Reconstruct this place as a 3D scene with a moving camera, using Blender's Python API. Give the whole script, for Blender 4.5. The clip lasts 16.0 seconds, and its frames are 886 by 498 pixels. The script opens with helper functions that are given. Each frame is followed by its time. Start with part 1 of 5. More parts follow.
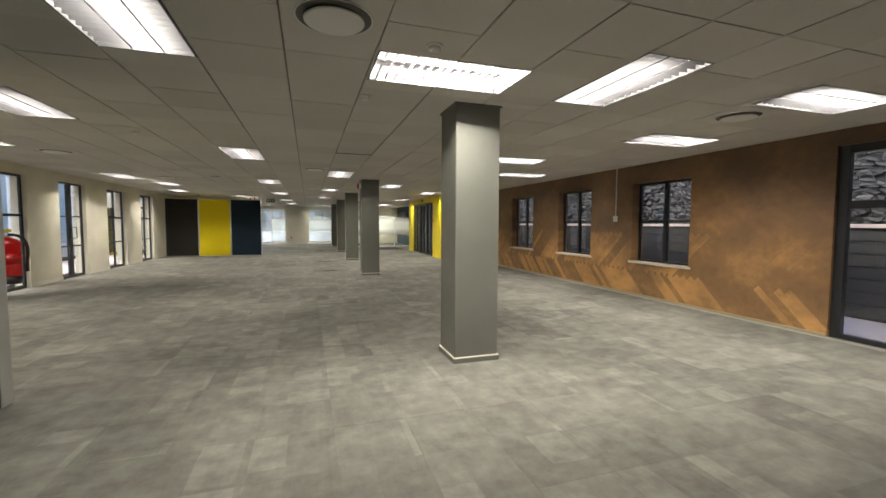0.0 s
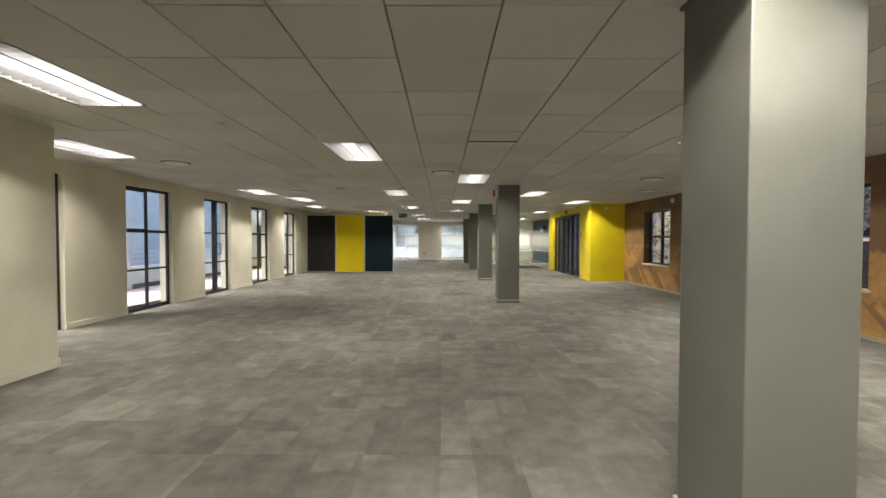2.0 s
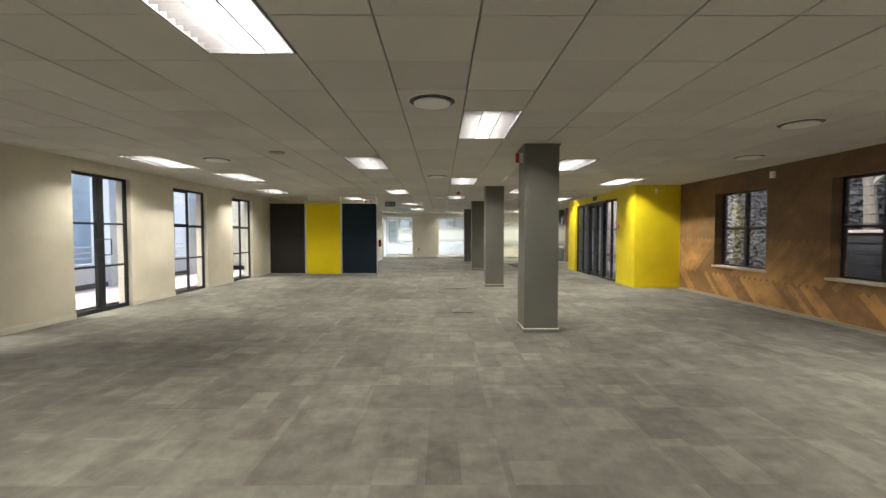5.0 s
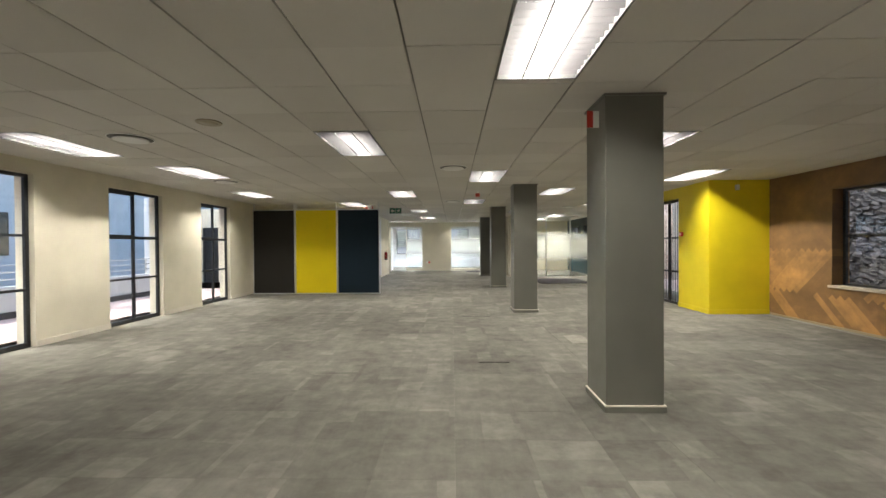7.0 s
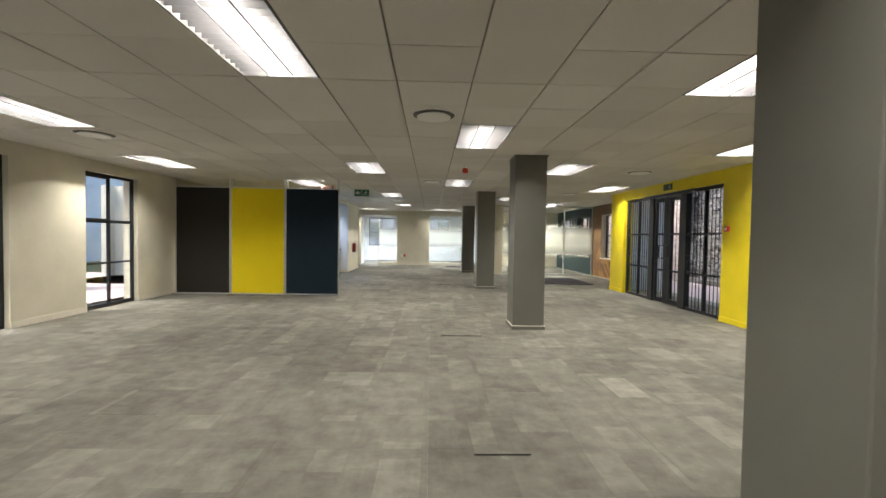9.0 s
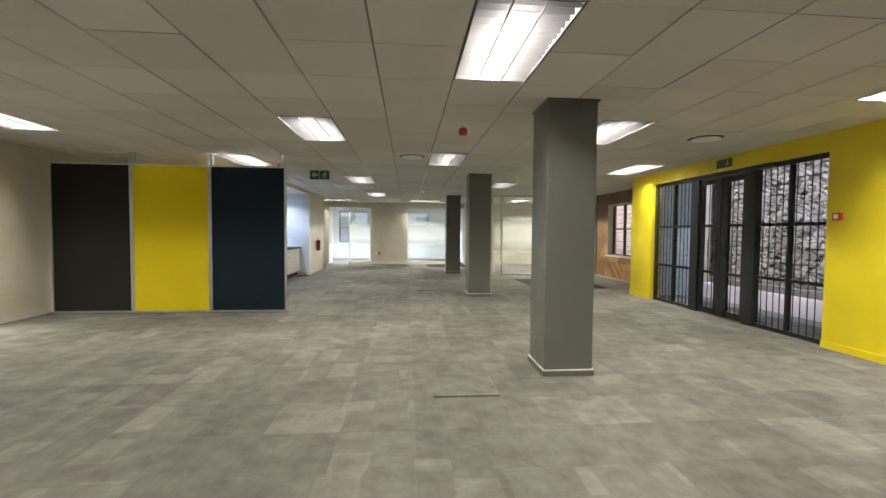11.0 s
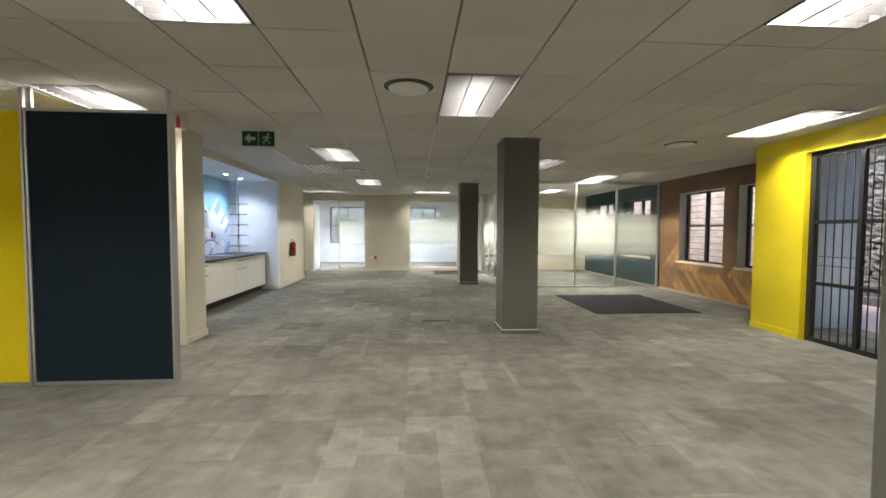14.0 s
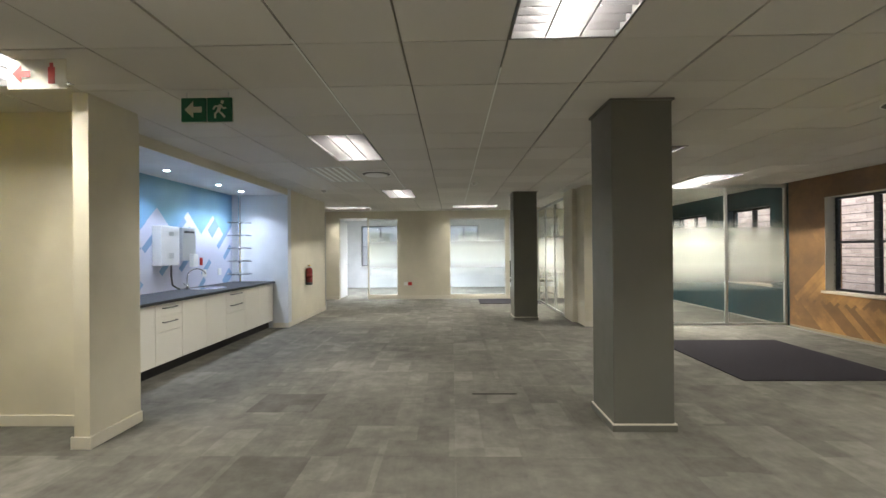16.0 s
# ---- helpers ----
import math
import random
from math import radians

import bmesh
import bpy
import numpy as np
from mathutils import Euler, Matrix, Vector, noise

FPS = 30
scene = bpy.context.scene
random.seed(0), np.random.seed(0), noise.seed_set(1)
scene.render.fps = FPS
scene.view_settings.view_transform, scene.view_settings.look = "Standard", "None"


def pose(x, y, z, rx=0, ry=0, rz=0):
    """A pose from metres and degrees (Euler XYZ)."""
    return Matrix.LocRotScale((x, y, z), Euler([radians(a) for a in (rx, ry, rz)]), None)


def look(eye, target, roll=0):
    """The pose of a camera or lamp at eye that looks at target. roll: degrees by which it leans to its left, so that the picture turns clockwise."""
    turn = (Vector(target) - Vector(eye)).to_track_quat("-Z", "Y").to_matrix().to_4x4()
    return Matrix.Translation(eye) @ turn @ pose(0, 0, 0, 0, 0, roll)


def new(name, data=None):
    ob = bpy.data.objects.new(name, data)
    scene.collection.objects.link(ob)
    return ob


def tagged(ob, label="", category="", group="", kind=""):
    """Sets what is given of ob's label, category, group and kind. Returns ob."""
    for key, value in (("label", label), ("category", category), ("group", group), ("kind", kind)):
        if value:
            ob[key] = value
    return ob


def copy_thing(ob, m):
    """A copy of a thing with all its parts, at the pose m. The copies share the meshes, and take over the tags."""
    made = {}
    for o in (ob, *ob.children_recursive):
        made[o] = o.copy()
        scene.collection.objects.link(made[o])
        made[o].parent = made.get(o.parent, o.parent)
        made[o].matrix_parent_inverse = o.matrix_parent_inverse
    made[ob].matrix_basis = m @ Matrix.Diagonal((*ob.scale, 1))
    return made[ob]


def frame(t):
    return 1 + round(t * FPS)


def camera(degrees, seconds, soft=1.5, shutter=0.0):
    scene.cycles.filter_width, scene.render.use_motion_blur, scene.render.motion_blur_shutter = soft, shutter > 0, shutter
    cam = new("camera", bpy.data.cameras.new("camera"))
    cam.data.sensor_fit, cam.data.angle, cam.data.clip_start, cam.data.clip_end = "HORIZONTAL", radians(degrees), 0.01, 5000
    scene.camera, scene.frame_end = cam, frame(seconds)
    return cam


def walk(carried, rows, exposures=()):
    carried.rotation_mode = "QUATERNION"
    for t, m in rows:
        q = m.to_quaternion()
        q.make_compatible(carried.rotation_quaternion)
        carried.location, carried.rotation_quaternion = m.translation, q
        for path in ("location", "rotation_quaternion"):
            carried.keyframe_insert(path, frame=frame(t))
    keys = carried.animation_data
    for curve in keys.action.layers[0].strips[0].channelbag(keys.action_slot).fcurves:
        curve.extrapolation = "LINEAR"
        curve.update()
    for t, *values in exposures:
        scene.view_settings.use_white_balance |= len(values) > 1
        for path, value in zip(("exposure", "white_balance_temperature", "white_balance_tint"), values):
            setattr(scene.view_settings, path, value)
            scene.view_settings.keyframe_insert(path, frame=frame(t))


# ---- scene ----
cam = camera(93.9, 16.0)
PATH = [
    (0, (0.379, -0.368, 1.408), (0.998, 1.53, 1.288), 0.3),
    (0.5, (0.392, 0.206, 1.378), (0.825, 2.155, 1.258), 0.6),
    (1, (0.459, 0.747, 1.376), (0.631, 2.738, 1.299), 0.1),
    (1.5, (0.535, 1.29, 1.404), (0.53, 3.29, 1.357), 0.3),
    (2, (0.538, 1.829, 1.408), (0.54, 3.829, 1.36), 0.1),
    (2.5, (0.583, 2.421, 1.406), (0.644, 4.419, 1.35), 0.4),
    (3, (0.593, 3.006, 1.383), (0.707, 5.002, 1.318), 0.3),
    (3.5, (0.618, 3.597, 1.367), (0.709, 5.593, 1.267), -0.4),
    (4, (0.629, 4.151, 1.365), (0.685, 6.147, 1.259), -0.5),
    (6.5, (0.553, 7.024, 1.383), (0.522, 9.023, 1.369), -0.2),
    (7, (0.52, 7.579, 1.381), (0.475, 9.579, 1.361), -0.4),
    (7.5, (0.523, 8.122, 1.391), (0.469, 10.121, 1.362), 0.2),
    (8, (0.494, 8.688, 1.387), (0.5, 10.687, 1.343), 0.3),
    (8.5, (0.55, 9.29, 1.38), (0.606, 11.289, 1.33), 0.9),
    (9, (0.527, 9.869, 1.366), (0.587, 11.867, 1.308), 0.9),
    (11.5, (0.478, 12.748, 1.348), (0.7, 14.734, 1.265), 0.2),
    (12, (0.517, 13.254, 1.354), (0.8, 15.232, 1.269), -0.0),
    (12.5, (0.569, 13.813, 1.363), (0.897, 15.784, 1.283), 0.3),
    (13, (0.585, 14.372, 1.379), (0.897, 16.346, 1.299), 0.3),
    (13.5, (0.611, 14.937, 1.396), (0.824, 16.925, 1.322), 0.9),
    (14, (0.581, 15.489, 1.379), (0.723, 17.482, 1.29), 0.2),
    (14.5, (0.591, 16.035, 1.38), (0.663, 18.033, 1.322), -0.6),
    (15, (0.551, 16.564, 1.402), (0.546, 18.564, 1.403), -0.6),
    (15.5, (0.502, 17.095, 1.418), (0.479, 19.095, 1.431), -0.8),
    (16, (0.516, 17.638, 1.427), (0.473, 19.638, 1.432), -0.5),
]
walk(cam, [(t, look(eye, target, roll)) for t, eye, target, roll in PATH],
     [(0, 1.76), (2, 1.90), (4, 1.97), (9, 1.99), (12.5, 1.98), (14.5, 1.95), (16, 1.86)])

# ---------------------------------------------------------------- world and light
world = bpy.data.worlds.new("sky")
scene.world = world
world.use_nodes = True
wn = world.node_tree
sky = wn.nodes.new("ShaderNodeTexSky")
sky.sky_type, sky.sun_disc = "NISHITA", False
sky.sun_elevation, sky.sun_rotation, sky.dust_density = radians(48), radians(250), 3.0
wn.nodes["Background"].inputs["Strength"].default_value = 0.15
wn.links.new(sky.outputs[0], wn.nodes["Background"].inputs["Color"])
sun = new("sun", bpy.data.lights.new("sun", "SUN"))
sun.data.energy, sun.data.angle, sun.data.color = 1.2, radians(15), (1.0, 0.96, 0.9)
sun.matrix_world = look((-8, -3, 12), (0, 0, 0))
LAMP_WATTS = 27.0
LAMP_COLOUR = (1.0, 0.952, 0.86)

# ---------------------------------------------------------------- mesh helpers
PLACE = {}


def boxes(*bs, bevel=0.0):
    bm = bmesh.new()
    for x0, x1, y0, y1, z0, z1 in bs:
        r = bmesh.ops.create_cube(bm, size=1.0)
        for v in r["verts"]:
            v.co = Vector((x0 + (v.co.x + 0.5) * (x1 - x0), y0 + (v.co.y + 0.5) * (y1 - y0), z0 + (v.co.z + 0.5) * (z1 - z0)))
    if bevel:
        bmesh.ops.bevel(bm, geom=bm.edges[:], offset=bevel, segments=2, affect="EDGES", profile=0.6)
    return bm


def tube(points, radius, sides=10, bm=None, radii=None):
    """A round bar along a line of points."""
    bm = bm or bmesh.new()
    pts = [Vector(p) for p in points]
    rings = []
    for i, p in enumerate(pts):
        d = (pts[min(i + 1, len(pts) - 1)] - pts[max(i - 1, 0)]).normalized()
        a = d.orthogonal().normalized() if i == 0 else (last - last.project(d)).normalized()
        last = a
        b = d.cross(a)
        r = radii[i] if radii else radius
        rings.append([bm.verts.new(p + r * (math.cos(2 * math.pi * k / sides) * a + math.sin(2 * math.pi * k / sides) * b)) for k in range(sides)])
    for r0, r1 in zip(rings, rings[1:]):
        for k in range(sides):
            bm.faces.new((r0[k], r0[(k + 1) % sides], r1[(k + 1) % sides], r1[k]))
    bm.faces.new(rings[0][::-1])
    bm.faces.new(rings[-1])
    return bm


def lathe(profile, at=(0, 0, 0), sides=32, smooth=True):
    """A turned shape from (radius, height) pairs."""
    bm = bmesh.new()
    rings = [[bm.verts.new((at[0] + r * math.cos(2 * math.pi * k / sides), at[1] + r * math.sin(2 * math.pi * k / sides), at[2] + h)) for k in range(sides)] for r, h in profile]
    for r0, r1 in zip(rings, rings[1:]):
        for k in range(sides):
            f = bm.faces.new((r0[k], r0[(k + 1) % sides], r1[(k + 1) % sides], r1[k]))
            f.smooth = smooth
    bm.faces.new(rings[0][::-1])
    bm.faces.new(rings[-1])
    bmesh.ops.recalc_face_normals(bm, faces=bm.faces)
    return bm


def mesh_of(name, bm, material):
    me = bpy.data.meshes.new(name)
    bm.to_mesh(me)
    bm.free()
    me.materials.append(material)
    return me


def part(name, bm, material, parent, label=""):
    """One mesh in world places, hung under a thing or a part."""
    at = PLACE.get(parent.name, Vector((0, 0, 0)))
    bmesh.ops.translate(bm, vec=-at, verts=bm.verts)
    ob = new(name, mesh_of(name, bm, material))
    ob.parent = parent
    PLACE[ob.name] = at
    return tagged(ob, label)


def thing(name, at, label, category, group="", kind=""):
    ob = new(name)
    ob.location = at
    ob.empty_display_size = 0.1
    PLACE[ob.name] = Vector(at)
    return tagged(ob, label, category, group, kind)


def solid(name, bm, material, label, category, group="", kind=""):
    return tagged(new(name, mesh_of(name, bm, material)), label, category, group, kind)


def fixed(name, bm, material, label, category="structure"):
    return solid(name, bm, material, label, category, kind="structure")


def wall_y(x0, x1, y0, y1, z0, z1, holes):
    """A wall that runs along y, with holes (y0, y1, z0, z1) through it."""
    bs, y = [], y0
    for a, b, c, d in sorted(holes):
        if a > y:
            bs.append((x0, x1, y, a, z0, z1))
        if c > z0:
            bs.append((x0, x1, a, b, z0, c))
        if d < z1:
            bs.append((x0, x1, a, b, d, z1))
        y = b
    if y < y1:
        bs.append((x0, x1, y, y1, z0, z1))
    return boxes(*bs)


def wall_x(y0, y1, x0, x1, z0, z1, holes):
    bm = wall_y(y0, y1, x0, x1, z0, z1, holes)
    for v in bm.verts:
        v.co.x, v.co.y = v.co.y, v.co.x
    bmesh.ops.reverse_faces(bm, faces=bm.faces)
    return bm


# ---------------------------------------------------------------- materials
def material(name, colour, rough=0.6, metal=0.0, spec=0.5):
    m = bpy.data.materials.new(name)
    m.use_nodes = True
    b = m.node_tree.nodes["Principled BSDF"]
    b.inputs["Base Color"].default_value = (*colour, 1)
    b.inputs["Roughness"].default_value = rough
    b.inputs["Metallic"].default_value = metal
    b.inputs["Specular IOR Level"].default_value = spec
    return m


class Net:
    """Short hand for a node tree."""

    def __init__(self, m):
        self.t = m.node_tree
        self.b = self.t.nodes["Principled BSDF"]

    def node(self, kind, **ins):
        n = self.t.nodes.new("ShaderNode" + kind)
        for k, v in ins.items():
            self.put(n.inputs[k.replace("_", " ")], v)
        return n

    def put(self, socket, v):
        if isinstance(v, bpy.types.NodeSocket):
            self.t.links.new(v, socket)
        else:
            socket.default_value = v

    def place(self, scale=(1, 1, 1)):
        g = self.t.nodes.new("ShaderNodeNewGeometry")
        mp = self.t.nodes.new("ShaderNodeMapping")
        mp.inputs["Scale"].default_value = scale
        self.t.links.new(g.outputs["Position"], mp.inputs["Vector"])
        return mp.outputs[0]

    def noise(self, vector, scale, detail=4.0, rough=0.55):
        n = self.node("TexNoise", Vector=vector, Scale=scale, Detail=detail, Roughness=rough)
        return n.outputs["Fac"]

    def ramp(self, fac, *stops):
        r = self.node("ValToRGB", Fac=fac)
        while len(r.color_ramp.elements) < len(stops):
            r.color_ramp.elements.new(0.5)
        for e, (p, c) in zip(r.color_ramp.elements, stops):
            e.position, e.color = p, (*c, 1) if len(c) == 3 else c
        return r.outputs["Color"]

    def maths(self, op, a, b=0.0, c=0.0, clamp=False):
        n = self.t.nodes.new("ShaderNodeMath")
        n.operation, n.use_clamp = op, clamp
        for s, v in zip(n.inputs, (a, b, c)):
            self.put(s, v)
        return n.outputs[0]

    def mix(self, fac, a, b, blend="MIX"):
        n = self.t.nodes.new("ShaderNodeMix")
        n.data_type, n.blend_type = "RGBA", blend
        self.put(n.inputs[0], fac)
        for s, v in ((n.inputs[6], a), (n.inputs[7], b)):
            self.put(s, (*v, 1) if isinstance(v, tuple) and len(v) == 3 else v)
        return n.outputs[2]

    def bump(self, height, strength, distance):
        self.put(self.b.inputs["Normal"], self.node("Bump", Height=height, Strength=strength, Distance=distance).outputs[0])

    def split(self, v):
        return self.node("SeparateXYZ", Vector=v).outputs

    def join(self, x, y, z=0.0):
        return self.node("CombineXYZ", X=x, Y=y, Z=z).outputs[0]


def painted(name, colour, rough=0.55, grain=180.0, wear=0.06):
    """Rolled wall paint: fine stipple, faint clouds."""
    m = material(name, colour, rough)
    n = Net(m)
    p = n.place()
    cloud = n.noise(p, 1.3, 5)
    dark = tuple(c * (1 - 2 * wear) for c in colour)
    lite = tuple(min(1, c * (1 + wear)) for c in colour)
    n.put(n.b.inputs["Base Color"], n.ramp(cloud, (0.3, dark), (0.7, lite)))
    n.put(n.b.inputs["Roughness"], n.maths("MULTIPLY_ADD", n.noise(p, 7, 3), 0.2, rough - 0.1))
    n.bump(n.noise(p, grain, 2), 0.12, 0.002)
    return m


CREAM = painted("cream wall paint", (0.66, 0.62, 0.50))
WHITE = painted("white wall paint", (0.74, 0.75, 0.76))
NICHE = painted("pale niche paint", (0.70, 0.73, 0.76))
YELLOW = painted("yellow wall paint", (0.72, 0.58, 0.012), 0.45)
GREY = painted("grey column paint", (0.142, 0.142, 0.120), 0.38, 120)
SKIRT = painted("skirting paint", (0.70, 0.66, 0.56), 0.4)
PALEPOST = painted("pale grey edge paint", (0.42, 0.42, 0.39), 0.45)
TEAL = painted("dark teal paint", (0.018, 0.050, 0.062), 0.5)
SILL = painted("pale sill", (0.62, 0.54, 0.44), 0.4)
STEEL = painted("black window steel", (0.016, 0.017, 0.019), 0.35, 300)
OFFICEFRAME = painted("grey window steel", (0.20, 0.20, 0.21), 0.4, 300)
ALU = material("satin aluminium", (0.62, 0.63, 0.62), 0.32, 0.9)
DARKSTEEL = material("dull steel", (0.22, 0.22, 0.22), 0.35, 0.8)
CHROME = material("chrome", (0.8, 0.8, 0.82), 0.08, 1.0)
BLACK = material("black plastic", (0.012, 0.012, 0.013), 0.4)
RED = material("red enamel", (0.55, 0.012, 0.012), 0.22)
DARKRED = material("dark red enamel", (0.16, 0.012, 0.010), 0.25)
DULLRED = material("red plastic", (0.5, 0.03, 0.02), 0.4)
PLASTIC = material("white plastic", (0.78, 0.78, 0.76), 0.3)
CUPBOARD = painted("white cabinet melamine", (0.85, 0.83, 0.76), 0.35, 400, 0.015)
GREEN = material("green sign face", (0.0, 0.095, 0.045), 0.35)
DIMGREEN = material("faded green sign face", (0.05, 0.085, 0.05), 0.5)
SIGNWHITE = material("white sign face", (0.85, 0.87, 0.83), 0.35)
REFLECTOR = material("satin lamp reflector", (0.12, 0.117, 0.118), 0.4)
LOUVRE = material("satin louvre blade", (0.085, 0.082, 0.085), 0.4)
DIFFUSER = material("vent plastic", (0.78, 0.77, 0.74), 0.45)
VENTDARK = material("vent throat", (0.13, 0.13, 0.12), 0.7)
OLDBEIGE = material("aged beige metal", (0.34, 0.29, 0.20), 0.5)
BRASS = material("yellow tag", (0.8, 0.55, 0.02), 0.4)


def fabric(name, colour, scale=900.0):
    m = material(name, colour, 0.95, 0, 0.15)
    n = Net(m)
    p = n.place()
    weave = n.noise(p, scale, 2)
    soft = n.noise(p, 2.2, 4)
    n.put(n.b.inputs["Base Color"], n.mix(n.maths("MULTIPLY", soft, 0.4), n.mix(weave, tuple(c * 0.75 for c in colour), tuple(c * 1.25 for c in colour)), tuple(c * 0.8 for c in colour)))
    n.bump(weave, 0.35, 0.002)
    return m


F_CHAR = fabric("charcoal felt", (0.030, 0.028, 0.025))
F_YELLOW = fabric("yellow felt", (0.76, 0.60, 0.015))
F_NAVY = fabric("dark navy felt", (0.015, 0.026, 0.038))
MAT = fabric("dark entrance matting", (0.030, 0.027, 0.032), 300)


def carpet(name="grey carpet tile", gain=1.0):
    m = material(name, (0.2, 0.2, 0.18), 0.95, 0, 0.1)
    n = Net(m)
    g = n.t.nodes.new("ShaderNodeNewGeometry")
    o = n.t.nodes.new("ShaderNodeObjectInfo")
    r = n.maths("FRACT", n.maths("ADD", g.outputs["Random Per Island"], o.outputs["Random"]))
    r2 = n.maths("FRACT", n.maths("MULTIPLY", r, 17.3))
    pos = n.place()
    sx, sy, sz = n.split(pos)
    along = n.maths("GREATER_THAN", r2, 0.15)
    u = n.maths("ADD", n.maths("MULTIPLY", sx, along), n.maths("MULTIPLY", sy, n.maths("SUBTRACT", 1.0, along)))
    v = n.maths("ADD", n.maths("MULTIPLY", sy, along), n.maths("MULTIPLY", sx, n.maths("SUBTRACT", 1.0, along)))
    warp = n.noise(pos, 3.0, 3)
    uu = n.maths("ADD", n.maths("DIVIDE", u, 0.25), n.maths("MULTIPLY", warp, 0.12))
    ui = n.maths("FLOOR", uu)
    shift = n.node("TexWhiteNoise", Vector=n.join(ui, r, 1.0)).outputs["Value"]
    vi = n.maths("FLOOR", n.maths("ADD", n.maths("DIVIDE", v, 0.46), n.maths("MULTIPLY_ADD", warp, 0.25, shift)))
    cell = n.node("TexWhiteNoise", Vector=n.join(ui, vi, r)).outputs["Value"]
    streak = n.noise(n.join(n.maths("MULTIPLY", u, 34.0), n.maths("MULTIPLY", v, 5.0), r), 1.0, 3, 0.6)
    blotch = n.noise(pos, 5.5, 5, 0.65)
    pile = n.noise(pos, 420, 3)
    stain = n.noise(pos, 0.7, 3)
    worn = n.maths("MULTIPLY", n.maths("GREATER_THAN", cell, 0.84), 0.12)
    tone = n.maths("ADD", n.maths("MULTIPLY_ADD", r, 0.20, -0.09), n.maths("MULTIPLY", streak, 0.20))
    tone = n.maths("ADD", tone, n.maths("MULTIPLY", cell, 0.13))
    tone = n.maths("ADD", tone, n.maths("MULTIPLY", worn, n.maths("MULTIPLY", blotch, 2.0)))
    tone = n.maths("ADD", tone, n.maths("MULTIPLY_ADD", blotch, 1.15, -0.36))
    tone = n.maths("ADD", tone, n.maths("MULTIPLY", n.maths("SUBTRACT", stain, 0.5), 0.8))
    tone = n.maths("ADD", tone, n.maths("MULTIPLY", n.maths("SUBTRACT", pile, 0.5), 0.30))
    n.put(n.b.inputs["Base Color"], n.ramp(tone, *[(p, tuple(c * gain for c in rgb)) for p, rgb in ((0.05, (0.098, 0.094, 0.080)), (0.45, (0.152, 0.146, 0.125)), (0.95, (0.235, 0.226, 0.195)))]))
    n.bump(n.maths("ADD", pile, n.maths("MULTIPLY", streak, 0.6)), 0.5, 0.004)
    return m


CARPET = carpet()
DARKTILE = carpet("newer dark carpet tile", 0.74)
PALETILE = carpet("faded pale carpet tile", 1.45)


def ceiling_board():
    m = material("mineral ceiling tile", (0.5, 0.48, 0.45), 0.9, 0, 0.2)
    n = Net(m)
    g = n.t.nodes.new("ShaderNodeNewGeometry")
    p = n.place()
    pits = n.noise(p, 160, 3, 0.7)
    cloud = n.noise(p, 0.8, 4)
    tone = n.maths("ADD", n.maths("MULTIPLY", g.outputs["Random Per Island"], 0.45), n.maths("MULTIPLY", cloud, 0.6))
    tone = n.maths("ADD", tone, n.maths("MULTIPLY", n.maths("SUBTRACT", pits, 0.5), 0.4))
    n.put(n.b.inputs["Base Color"], n.ramp(tone, (0.1, (0.54, 0.515, 0.475)), (0.9, (0.68, 0.655, 0.612))))
    n.bump(pits, 0.25, 0.003)
    return m


CEILING = ceiling_board()
GAP = material("ceiling joint shadow", (0.25, 0.24, 0.21), 0.9)


